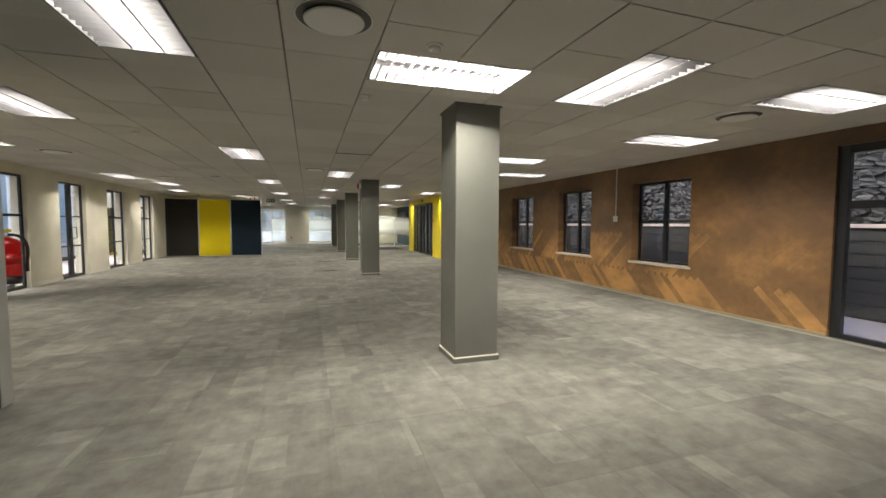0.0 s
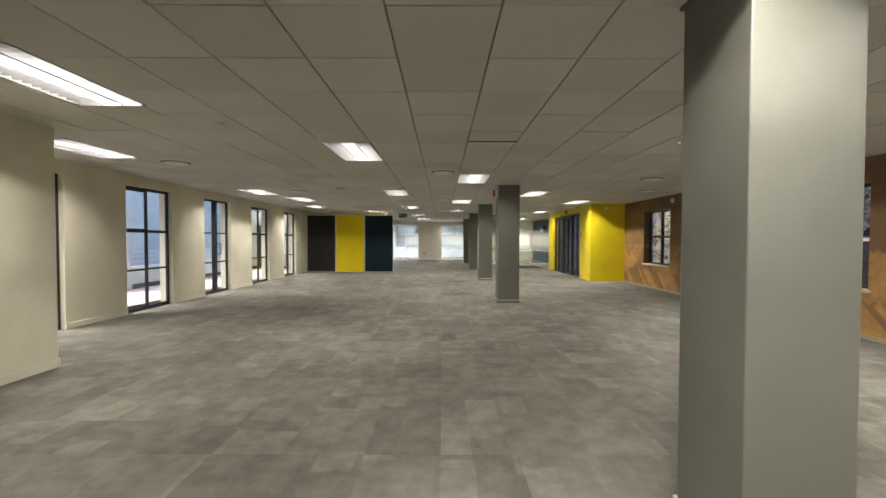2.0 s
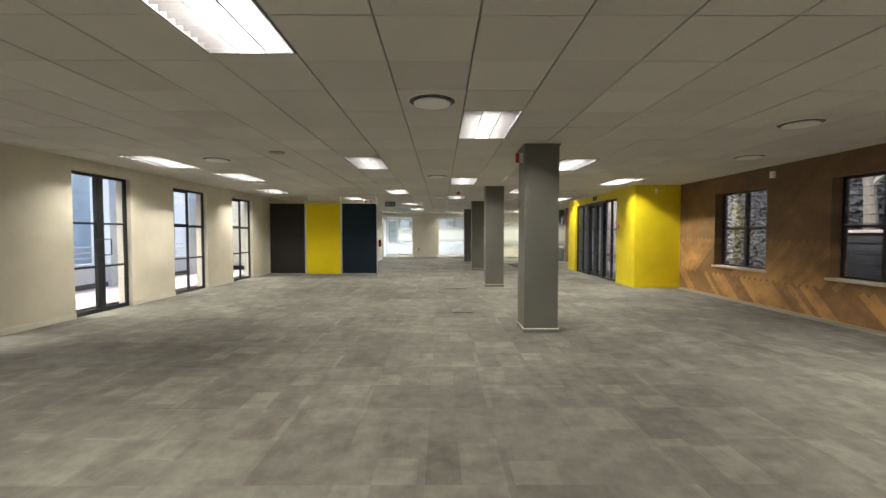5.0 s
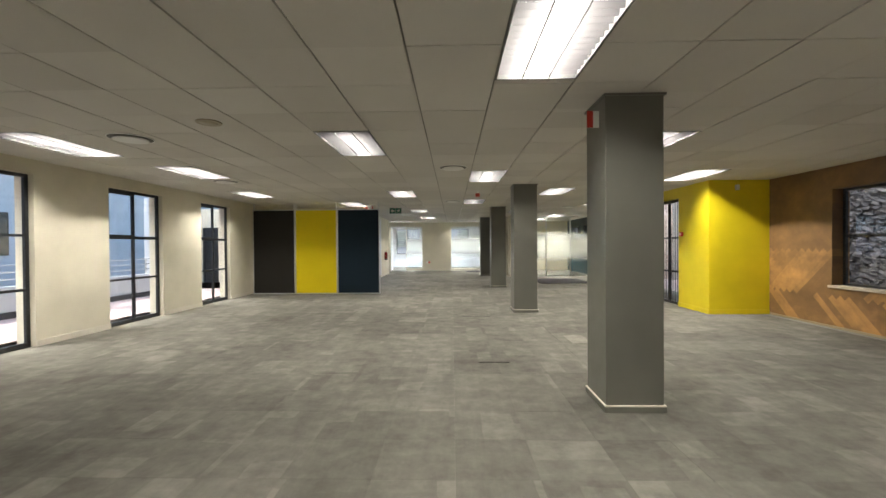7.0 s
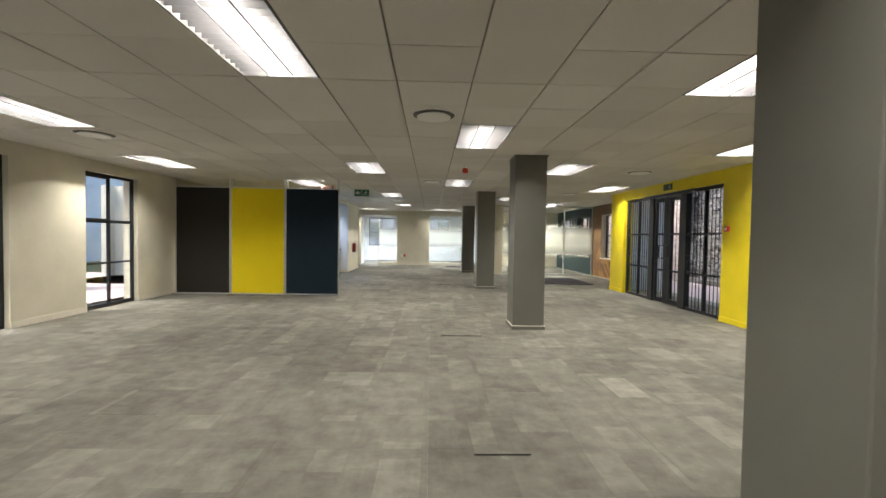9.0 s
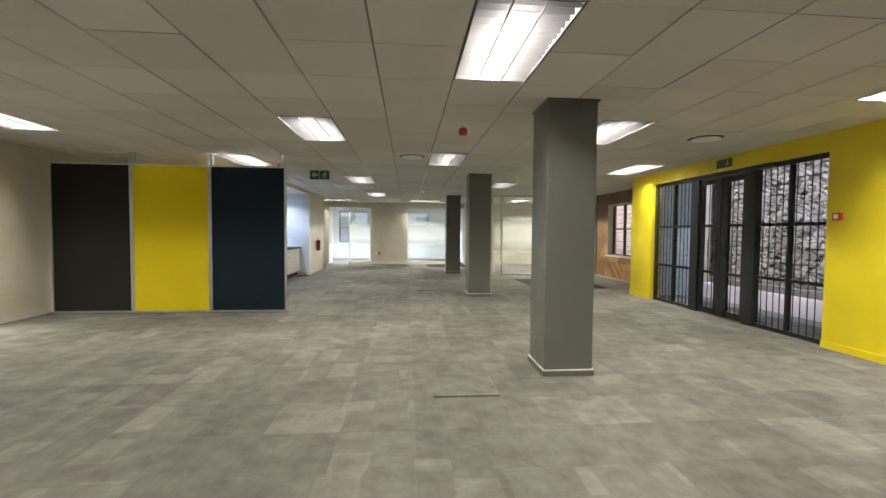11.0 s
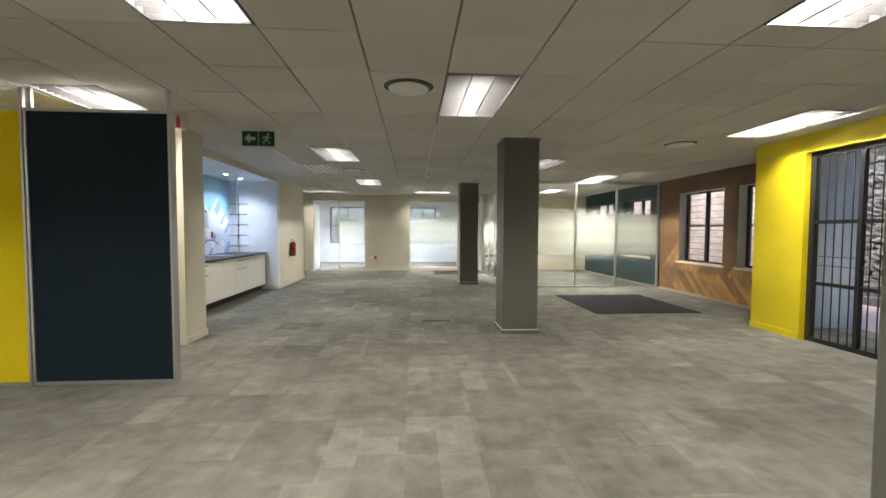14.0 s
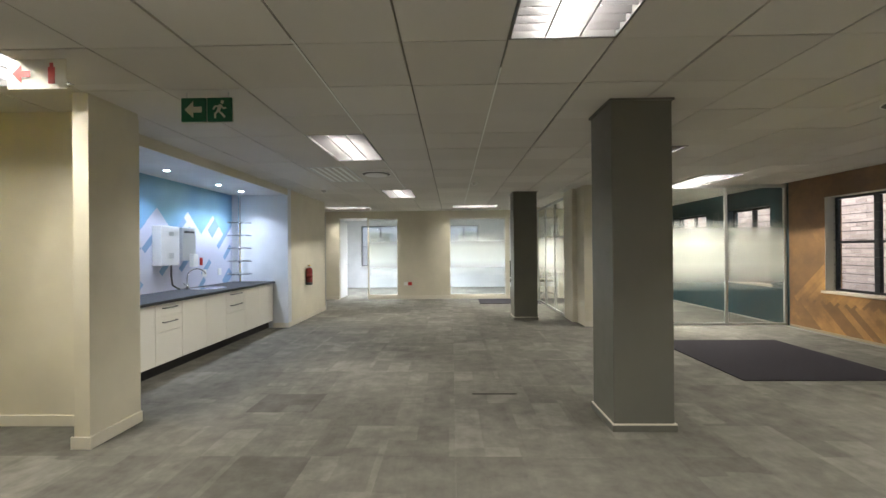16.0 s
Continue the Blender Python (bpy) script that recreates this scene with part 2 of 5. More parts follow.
def herringbone():
    """Mural of slanting timber strips: brown boards with orange fields whose ends are stepped strip by strip."""
    m = material("herringbone timber mural", (0.2, 0.1, 0.05), 0.55)
    n = Net(m)
    pos = n.place()
    x, y, z = n.split(pos)

    patch = n.noise(n.join(0.0, n.maths("MULTIPLY", y, 0.9), n.maths("MULTIPLY", z, 0.9)), 1.3, 3)

    def strips(side, parity, width=0.10):
        lean = n.maths("MULTIPLY", y, side)
        across = n.maths("MULTIPLY", n.maths("SUBTRACT", z, lean), 0.7071)
        along = n.maths("MULTIPLY", n.maths("ADD", z, lean), 0.7071)
        index = n.maths("FLOOR", n.maths("DIVIDE", across, width))
        centre = n.maths("MULTIPLY", n.maths("ADD", index, 0.5), width)
        height = n.maths("MULTIPLY", n.maths("ADD", along, centre), 0.7071)
        row = n.maths("FLOOR", n.maths("DIVIDE", n.maths("ADD", height, 0.25), 0.75))
        mine = n.maths("COMPARE", n.maths("MODULO", n.maths("ADD", row, 20.0), 2.0), parity, 0.1)
        run = n.noise(n.join(n.maths("MULTIPLY", index, 0.16), n.maths("MULTIPLY", row, 5.3), side), 1.0, 2)
        rnd = n.node("TexWhiteNoise", Vector=n.join(index, row, side)).outputs["Value"]
        grain = n.noise(n.join(n.maths("MULTIPLY", across, 40.0), n.maths("MULTIPLY", along, 4.0), rnd), 1.0, 4, 0.6)
        lit = n.maths("MULTIPLY", n.maths("GREATER_THAN", n.maths("MULTIPLY_ADD", rnd, 0.05, run), 0.51), n.maths("LESS_THAN", row, 1.5))
        tint = n.maths("ADD", n.maths("MULTIPLY", lit, n.maths("MULTIPLY_ADD", patch, 0.52, -0.08, True)), n.maths("MULTIPLY_ADD", rnd, 0.10, n.maths("MULTIPLY", grain, 0.12)))
        return n.maths("MULTIPLY", tint, mine)

    soft = n.noise(n.join(0.0, n.maths("MULTIPLY", y, 0.6), z), 1.5, 5, 0.6)
    smear = n.noise(pos, 9.0, 4, 0.65)
    tone = n.maths("MAXIMUM", n.maths("MAXIMUM", strips(1.0, 0.0), strips(-1.0, 1.0)), 0.12)
    # tone falls with height: some wall-top shade is put into the colour
    tone = n.maths("ADD", tone, n.maths("MULTIPLY_ADD", z, -0.07, 0.24))
    tone = n.maths("ADD", tone, n.maths("MULTIPLY", n.maths("SUBTRACT", soft, 0.5), 0.8))
    tone = n.maths("ADD", tone, n.maths("MULTIPLY", n.maths("SUBTRACT", smear, 0.5), 0.22))
    n.put(n.b.inputs["Base Color"], n.ramp(tone, (0.10, (0.120, 0.068, 0.034)), (0.36, (0.225, 0.122, 0.049)), (0.66, (0.52, 0.278, 0.092))))
    n.bump(n.maths("ADD", tone, n.maths("MULTIPLY", smear, 0.3)), 0.12, 0.002)
    return m


MURAL = herringbone()


def line_mural():
    """Dark teal board with fine pale lines crossing in triangles."""
    m = material("teal board with triangle lines", (0.012, 0.035, 0.042), 0.5)
    n = Net(m)
    x, y, z = n.split(n.place())
    h = 0.0
    for a, b in ((0.0, 3.1), (2.7, 1.75), (-2.7, 1.75)):
        w = n.maths("FRACT", n.maths("ADD", n.maths("MULTIPLY", y, a), n.maths("MULTIPLY", z, b)))
        h = n.maths("MAXIMUM", h, n.maths("LESS_THAN", w, 0.018))
    n.put(n.b.inputs["Base Color"], n.mix(h, (0.012, 0.034, 0.042), (0.10, 0.15, 0.16)))
    return m


LINES = line_mural()


def blue_mural():
    """Splashback: blue sky over white peaks, slanting blue strips."""
    m = material("blue and white splashback mural", (0.5, 0.6, 0.8), 0.18)
    n = Net(m)
    x, y, z = n.split(n.place())
    tooth = n.maths("PINGPONG", n.maths("ADD", y, 0.1), 0.34)
    line = n.maths("MULTIPLY_ADD", tooth, 1.0, 1.72)
    upper = n.maths("GREATER_THAN", z, line)
    fade = n.noise(n.join(n.maths("MULTIPLY", y, 1.0), n.maths("MULTIPLY", z, 0.6)), 1.0, 1)
    blue = n.ramp(fade, (0.35, (0.17, 0.33, 0.62)), (0.65, (0.32, 0.58, 0.70)))
    a = n.maths("ADD", n.maths("MULTIPLY", y, 1.9), n.maths("MULTIPLY", z, -1.9))
    cell = n.join(n.maths("FLOOR", n.maths("MULTIPLY", a, 4.0)), n.maths("FLOOR", n.maths("MULTIPLY", n.maths("ADD", y, z), 2.2)))
    pick = n.maths("GREATER_THAN", n.node("TexWhiteNoise", Vector=cell).outputs["Value"], 0.80)
    under = n.mix(pick, (0.66, 0.67, 0.78), (0.28, 0.42, 0.62))
    n.put(n.b.inputs["Base Color"], n.mix(upper, under, blue))
    return m


SPLASH = blue_mural()


def stone(name, a, b):
    m = material(name, a, 0.85)
    n = Net(m)
    o = n.t.nodes.new("ShaderNodeObjectInfo")
    g = n.t.nodes.new("ShaderNodeNewGeometry")
    p = n.place()
    r = n.maths("FRACT", n.maths("ADD", o.outputs["Random"], g.outputs["Random Per Island"]))
    t = n.maths("ADD", n.maths("MULTIPLY", r, 0.6), n.maths("MULTIPLY", n.noise(p, 14, 5), 0.5))
    n.put(n.b.inputs["Base Color"], n.ramp(t, (0.2, a), (0.9, b)))
    n.bump(n.noise(p, 30, 5), 0.6, 0.02)
    return m


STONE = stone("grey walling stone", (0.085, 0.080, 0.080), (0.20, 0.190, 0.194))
DARKSTONE = stone("dark walling stone", (0.014, 0.014, 0.016), (0.060, 0.058, 0.062))
SOIL = painted("dark joint earth", (0.04, 0.038, 0.036), 0.9)
BRICKS = stone("pale pinkish brick", (0.42, 0.34, 0.31), (0.66, 0.57, 0.53))
MORTAR = painted("grey mortar", (0.42, 0.40, 0.38), 0.9)
SLATE = stone("dark slate block", (0.030, 0.030, 0.034), (0.062, 0.062, 0.068))
PAVING = stone("pinkish paving", (0.60, 0.48, 0.46), (0.72, 0.58, 0.56))
TOP = stone("dark granite worktop", (0.022, 0.024, 0.028), (0.05, 0.052, 0.058))
OUTWHITE = painted("white outside plaster", (0.52, 0.57, 0.62), 0.8)
FACADE = painted("pale far facade", (0.34, 0.35, 0.38), 0.8)
BARK = stone("grey bark", (0.14, 0.12, 0.10), (0.34, 0.31, 0.28))
LEAF = stone("green leaves", (0.04, 0.09, 0.02), (0.10, 0.19, 0.04))
EARTH = stone("grass and earth", (0.06, 0.08, 0.03), (0.12, 0.12, 0.06))


def glass(name, film=0.0):
    m = material(name, (0.94, 0.97, 0.96), 0.0)
    b = m.node_tree.nodes["Principled BSDF"]
    b.inputs["Transmission Weight"].default_value = 1.0
    b.inputs["IOR"].default_value = 1.45
    if film:
        # a frosted band that fades out above and below
        n = Net(m)
        z = n.split(n.place())[2]
        up = n.node("MapRange", Value=z, From_Min=0.62, From_Max=1.12)
        down = n.node("MapRange", Value=z, From_Min=1.95, From_Max=1.50)
        fac = n.maths("MULTIPLY", n.maths("MULTIPLY", up.outputs[0], down.outputs[0]), film)
        frost = n.node("AddShader")
        d = n.node("BsdfDiffuse", Color=(0.40, 0.41, 0.38, 1))
        t = n.node("BsdfTranslucent", Color=(0.56, 0.58, 0.55, 1))
        n.t.links.new(d.outputs[0], frost.inputs[0])
        n.t.links.new(t.outputs[0], frost.inputs[1])
        mx = n.node("MixShader", Fac=fac)
        n.t.links.new(n.b.outputs[0], mx.inputs[1])
        n.t.links.new(frost.outputs[0], mx.inputs[2])
        n.t.links.new(mx.outputs[0], n.t.nodes["Material Output"].inputs["Surface"])
    return m


GLASS = glass("clear glass")
FILM = glass("glass with frosted band", 0.72)
THINFILM = glass("glass with thin frosted band", 0.42)


def glow(name, colour, strength):
    m = material(name, colour)
    b = m.node_tree.nodes["Principled BSDF"]
    b.inputs["Emission Color"].default_value = (*colour, 1)
    b.inputs["Emission Strength"].default_value = strength
    return m


TUBE = glow("lit fluorescent tube", (1.0, 0.95, 0.93), 0.5)
PANEL = glow("lamp tray glow", (1.0, 0.94, 0.95), 0.14)
SPOT = glow("lit downlight lens", (0.85, 0.92, 1.0), 14.0)

# ---------------------------------------------------------------- the shell
H = 2.6
XL, XR = -5.28, 6.65
Y_BACK, Y_FAR, Y_END = -4.0, 29.75, 33.6

LEFT_OPEN = [(6.95, 8.20), (9.45, 10.75), (11.95, 13.20), (14.45, 15.75), (17.02, 18.26)]
RIGHT_OPEN = [(5.12, 6.46), (7.75, 9.08), (10.36, 11.68), (12.95, 14.40), (21.50, 22.85), (23.22, 24.58), (25.75, 27.05), (27.75, 29.2)]

ground = fixed("ground", boxes((-400, 400, -400, 400, -0.6, -0.10)), EARTH, "wide ground of grass and earth around the building", "ground")
slab = fixed("floor", boxes((-9.6, XR + 0.3, Y_BACK, Y_END + 0.3, -0.10, -0.006)), GAP, "floor slab laid with grey carpet tiles", "floor")

fixed("wall_west", wall_y(XL - 0.28, XL, 6.35, 21.1, 0, H + 0.2, [(a, b, 0.0, 2.40) for a, b in LEFT_OPEN]), CREAM, "cream plastered wall with five tall glazed openings", "wall")
fixed("wall_west_pier", boxes((XL - 0.28, -3.68, 4.3, 6.35, 0, H + 0.2)), CREAM, "cream plastered wall pier beside the windows", "wall")
fixed("wall_west_entry", boxes((XL - 0.28, -1.86, Y_BACK, 3.55, 0, H + 0.2), (XL - 0.28, -2.6, 3.55, 4.3, 0, H + 0.2)), CREAM, "plastered wall carrying a dark teal board", "wall")
fixed("wall_board", boxes((-1.858, -1.835, Y_BACK + 0.3, 3.55, 0.0, H)), LINES, "dark teal board printed with fine pale triangle lines", "wall panel")
fixed("wall_end_post", boxes((-2.60, -1.83, 3.552, 3.68, 0, H), bevel=0.006), PALEPOST, "pale grey painted end of the wall", "wall")
fixed("wall_east", wall_y(XR, XR + 0.28, Y_BACK, 15.72, 0, H + 0.2, [(1.55, 3.06, 0.0, 2.40)] + [(a, b, 0.68, 2.24) for a, b in RIGHT_OPEN[:4]]), MURAL, "wall covered with a brown and orange herringbone timber mural", "wall")
fixed("wall_east_far", wall_y(XR, XR + 0.28, 21.16, 25.30, 0, H + 0.2, [(a, b, 0.70, 2.24) for a, b in RIGHT_OPEN[4:6]]), MURAL, "wall covered with a brown and orange herringbone timber mural", "wall")
fixed("wall_east_meeting_room", wall_y(XR, XR + 0.28, 25.30, Y_END, 0, H + 0.2, [(a, b, 0.70, 2.24) for a, b in RIGHT_OPEN[6:]]), TEAL, "dark teal painted wall of the meeting room", "wall")
porch = fixed("wall_porch", boxes((5.50, XR + 0.28, 15.722, 15.90, 0, H + 0.2), (5.50, 5.72, 15.90, 16.80, 0, H + 0.2)), YELLOW, "bright yellow painted wall beside the barred doors", "wall")
fixed("wall_porch_far", boxes((5.50, 5.72, 20.40, 20.98, 0, H + 0.2), (5.50, XR + 0.28, 20.98, 21.158, 0, H + 0.2)), YELLOW, "bright yellow painted wall beside the barred doors", "wall")
fixed("wall_porch_lintel", boxes((5.50, 5.72, 16.80, 20.40, 2.37, H + 0.2)), YELLOW, "yellow painted lintel above the barred doors", "wall")
part("skirting", boxes((5.485, 5.499, 15.72, 16.80, 0, 0.085), (5.485, 5.499, 20.40, 21.16, 0, 0.085), (5.485, XR, 15.706, 15.72, 0, 0.085)), YELLOW, porch)
fixed("wall_porch_outside", boxes((5.74, XR + 0.28, 20.95, 20.976, 0, H + 0.2), (5.74, XR + 0.28, 15.904, 15.93, 0, H + 0.2)), OUTWHITE, "pale plaster on the outside of the porch", "wall")
fixed("wall_south", boxes((XL - 0.28, XR + 0.28, Y_BACK - 0.25, Y_BACK, 0, H + 0.2)), CREAM, "plain cream wall at the start of the hall", "wall")
fixed("wall_kitchen_side", boxes((XL - 0.28, -2.252, 21.0, 21.25, 0, H + 0.2)), CREAM, "cream wall of the passage behind the screens", "wall")
fixed("wall_kitchen_pier", boxes((-2.25, -2.13, 20.60, 21.08, 0, H + 0.2), bevel=0.004), CREAM, "cream wall pier beside the kitchenette", "wall")
fixed("wall_kitchen_back", boxes((-3.75, -3.62, 21.26, 25.34, 0, H + 0.2)), SPLASH, "kitchenette back wall with a blue and white peaks mural", "wall")
fixed("wall_kitchen_far", boxes((-3.75, -2.56, 25.34, 25.50, 0, H + 0.2)), NICHE, "pale wall closing the kitchenette", "wall")
fixed("wall_kitchen_bulkhead", boxes((-3.62, -2.575, 21.26, 25.34, 2.49, H + 0.2)), NICHE, "pale bulkhead over the kitchenette", "wall")
fixed("wall_kitchen_fascia", boxes((-2.573, -2.56, 21.26, 25.34, 2.485, H + 0.2)), CREAM, "cream fascia board over the kitchenette", "wall")
fixed("wall_corridor", boxes((-2.72, -2.56, 25.502, 27.60, 0, H + 0.2)), CREAM, "cream wall with a fire extinguisher", "wall")
fixed("door_jamb", boxes((-2.75, -2.545, 27.602, 27.64, 0, 2.30)), PALEPOST, "grey door jamb at the end of the wall", "door frame")
fixed("wall_corridor_west", boxes((-6.2, -6.0, 25.5, Y_END, 0, H + 0.2), (-6.0, -3.75, 25.35, 25.5, 0, H + 0.2)), CREAM, "cream wall at the end of the side passage", "wall")
fixed("wall_north", wall_x(Y_FAR, Y_FAR + 0.12, -6.0, 2.98, 0, H + 0.2, [(-2.80, -1.96, 0, 2.38), (-1.958, -1.06, 0.10, 2.38), (0.44, 2.10, 0.10, 2.38), (2.20, 2.85, 0.0, 2.38)]), CREAM, "cream wall with glazed panels and an office doorway", "wall")
fixed("wall_office_windows", wall_x(Y_END, Y_END + 0.25, -6.2, XR, 0, H + 0.2, [(-3.0, -1.52, 0.82, 2.38), (0.42, 1.55, 0.82, 2.38), (3.1, 4.6, 0.82, 2.38)]), WHITE, "white office wall with steel windows", "wall")
fixed("wall_office_divider", boxes((-3.75, -3.6, Y_FAR + 0.12, Y_END, 0, H + 0.2), (2.92, 3.04, 29.87, Y_END, 0, H + 0.2)), WHITE, "white wall dividing the offices", "wall")
fixed("wall_meeting_room", boxes((3.04, XR, Y_FAR, Y_FAR + 0.12, 0, H + 0.2), (2.95, 3.20, 25.30, 25.75, 0, H), (2.86, 2.98, 25.76, 26.35, 0, H), (2.86, 2.98, 29.2, 29.74, 0, H)), CREAM, "cream walls and end pier of the glazed meeting room", "wall")

sk = [(XL, XL + 0.014, a, b, 0, 0.09) for a, b in zip([6.36] + [b for _, b in LEFT_OPEN], [a for a, _ in LEFT_OPEN] + [19.28])]
sk += [(-3.68, -3.666, 4.31, 6.364, 0, 0.09), (XL, -3.666, 6.35, 6.364, 0, 0.09), (-2.265, -2.115, 20.586, 20.60, 0, 0.09), (-2.13, -2.116, 20.60, 21.094, 0, 0.09), (XL, -2.265, 20.986, 21.0, 0, 0.09),
       (-2.56, -2.546, 25.326, 27.60, 0, 0.09), (-2.85, -2.546, 25.326, 25.34, 0, 0.09), (-6.0, -2.80, 29.736, 29.75, 0, 0.09), (-1.96, 2.10, 29.736, 29.75, 0, 0.10), (2.936, 3.214, 25.286, 25.30, 0, 0.09)]
fixed("baseboard", boxes(*sk, bevel=0.003), SKIRT, "cream painted skirting boards along the walls", "baseboard")
fixed("trim", boxes((XR - 0.012, XR, 3.07, 15.70, 0, 0.035), (XR - 0.012, XR, 21.17, 25.28, 0, 0.035)), OLDBEIGE, "thin beige strip at the foot of the mural", "trim")


# ---------------------------------------------------------------- ceiling: one mesh of tiles, open where lamps sit
LAMPS_Y = [(-0.66, 2.49), (-0.66, 7.56), (-0.66, 12.58), (-0.66, 17.48), (-0.66, 22.37), (-0.56, 26.2), (1.14, 10.06), (1.14, 15.02), (1.14, 19.35),
           (2.94, 2.58), (2.94, 12.75), (2.94, 17.25), (2.94, 23.03), (4.86, 15.15), (4.86, 20.0), (4.90, 24.95), (-2.42, 4.98), (-4.25, 7.40), (-4.18, 12.45), (-3.72, 14.33), (-4.20, 17.3), (-2.40, 19.86)]
LAMPS_X = [(1.46, 2.85), (4.02, 6.68), (5.12, 2.33), (5.26, 4.28), (5.26, 8.64), (-2.3, 28.85), (1.15, 28.85)]
# unseen lamps added to brighten the offices and the meeting room
ROOM_FILL_LAMPS = [(-2.2, 31.7), (0.6, 31.7), (4.8, 28.0)]
VENTS = [(0.54, 2.17), (0.54, 9.15), (0.54, 14.08), (0.54, 19.05), (-0.62, 23.90), (4.83, 2.98), (5.50, 11.88), (4.28, 17.28), (4.26, 21.02), (-3.60, 8.28), (-3.05, 12.12), (-3.70, 15.22), (4.6, 9.9)]
holes = [(x - 0.30, x + 0.30, y - 0.60, y + 0.60) for x, y in LAMPS_Y + ROOM_FILL_LAMPS] + [(x - 0.60, x + 0.60, y - 0.30, y + 0.30) for x, y in LAMPS_X]
holes += [(1.77, 2.24, y, y + 0.47) for y in (3.5, 10.98, 15.99, 20.90, 26.05)]


def ceiling_tiles():
    rnd = random.Random(4)
    verts, faces = [], []
    xs = [-0.36 + 0.6 * k for k in range(-10, 13)]
    ys = [19.96 + 0.615 * k for k in range(-39, 24)]
    for i, x in enumerate(xs[:-1]):
        for j, y in enumerate(ys[:-1]):
            g, dz = 0.005, rnd.uniform(-0.003, 0.002)
            cells = [(x + g + 0.002, xs[i + 1] - g - 0.002, y + (g if rnd.random() < 0.75 else 0.001), ys[j + 1] - 0.002)]
            for hx0, hx1, hy0, hy1 in holes:
                out = []
                for a, b, c, d in cells:
                    if hx1 <= a or hx0 >= b or hy1 <= c or hy0 >= d:
                        out.append((a, b, c, d))
                        continue
                    if c < hy0:
                        out.append((a, b, c, hy0))
                    if d > hy1:
                        out.append((a, b, hy1, d))
                    c2, d2 = max(c, hy0), min(d, hy1)
                    if a < hx0:
                        out.append((a, hx0, c2, d2))
                    if b > hx1:
                        out.append((hx1, b, c2, d2))
                cells = out
            for a, b, c, d in cells:
                if b - a < 0.012 or d - c < 0.012:
                    continue
                n = len(verts)
                verts += [(a, c, H + dz), (b, c, H + dz), (b, d, H + dz), (a, d, H + dz), (a, c, H + 0.016), (b, c, H + 0.016), (b, d, H + 0.016), (a, d, H + 0.016)]
                faces += [(n, n + 3, n + 2, n + 1), (n, n + 1, n + 5, n + 4), (n + 1, n + 2, n + 6, n + 5), (n + 2, n + 3, n + 7, n + 6), (n + 3, n, n + 4, n + 7)]
    me = bpy.data.meshes.new("ceiling")
    me.from_pydata(verts, [], faces)
    me.materials.append(CEILING)
    return new("ceiling", me)


tagged(ceiling_tiles(), "suspended ceiling of grey-white mineral fibre tiles", "ceiling", kind="structure")


def ceiling_back():
    """Thin sheet over the tiles with the lamp openings left out."""
    bm = bmesh.new()
    xs = sorted({-6.3, 7.0, *[v for h in holes for v in h[:2]]})
    ys = sorted({-4.3, 34.0, *[v for h in holes for v in h[2:]]})
    for a, b in zip(xs, xs[1:]):
        for c, d in zip(ys, ys[1:]):
            mx, my = (a + b) / 2, (c + d) / 2
            if any(h[0] < mx < h[1] and h[2] < my < h[3] for h in holes):
                continue
            bm.faces.new([bm.verts.new(p) for p in ((a, c, H + 0.013), (a, d, H + 0.013), (b, d, H + 0.013), (b, c, H + 0.013))])
    return bm


fixed("ceiling_grid", ceiling_back(), GAP, "dark joints of the suspended ceiling", "ceiling")
fixed("ceiling_trim", boxes((0.834, 0.846, 20.3, 28.4, H - 0.007, H - 0.0035), (-0.366, -0.354, 23.05, 25.5, H - 0.007, H - 0.0035), (-0.366, -0.354, 19.9, 21.7, H - 0.007, H - 0.0035), (-5.2, 2.85, 29.70, 29.748, H - 0.02, H - 0.0035)), SIGNWHITE, "white metal strips of the ceiling grid", "trim")
fixed("ceiling_tile", boxes((0.852, 1.432, 6.905, 7.035, H - 0.013, H - 0.0035)), CEILING, "sagging ceiling tile with a dark strip along its gap", "ceiling")
# dark strips hung under the tiles paint in the shade of the gap
fixed("ceiling_joint_shade", boxes((0.846, 1.446, 6.888, 6.904, H - 0.012, H - 0.0035), (0.838, 0.848, 6.43, 6.888, H - 0.010, H - 0.0035)), VENTDARK, "dark strip for the shade of the gap beside the sagging ceiling tile", "ceiling")
fixed("roof", boxes((XL - 0.6, XR + 0.4, Y_BACK - 0.3, Y_END + 0.4, H + 0.2, H + 0.5)), OUTWHITE, "flat roof slab over the hall", "roof")

# ---------------------------------------------------------------- lamps
TROFFER = None


def blade(a, b, low, high):
    """A louvre blade from a to b, thin at its lower edge and thick at its upper one."""
    a, b = Vector(a), Vector(b)
    side = (b - a).cross(Vector((0, 0, 1))).normalized()
    bm = bmesh.new()
    ends = [[bm.verts.new(p + side * w + Vector((0, 0, h))) for w, h in ((-low, 0.002), (low, 0.002), (high, 0.042), (-high, 0.042))] for p in (a, b)]
    for k in range(4):
        bm.faces.new((ends[0][k], ends[0][(k + 1) % 4], ends[1][(k + 1) % 4], ends[1][k]))
    bm.faces.new(ends[0][::-1])
    bm.faces.new(ends[1])
    bmesh.ops.recalc_face_normals(bm, faces=bm.faces)
    return bm


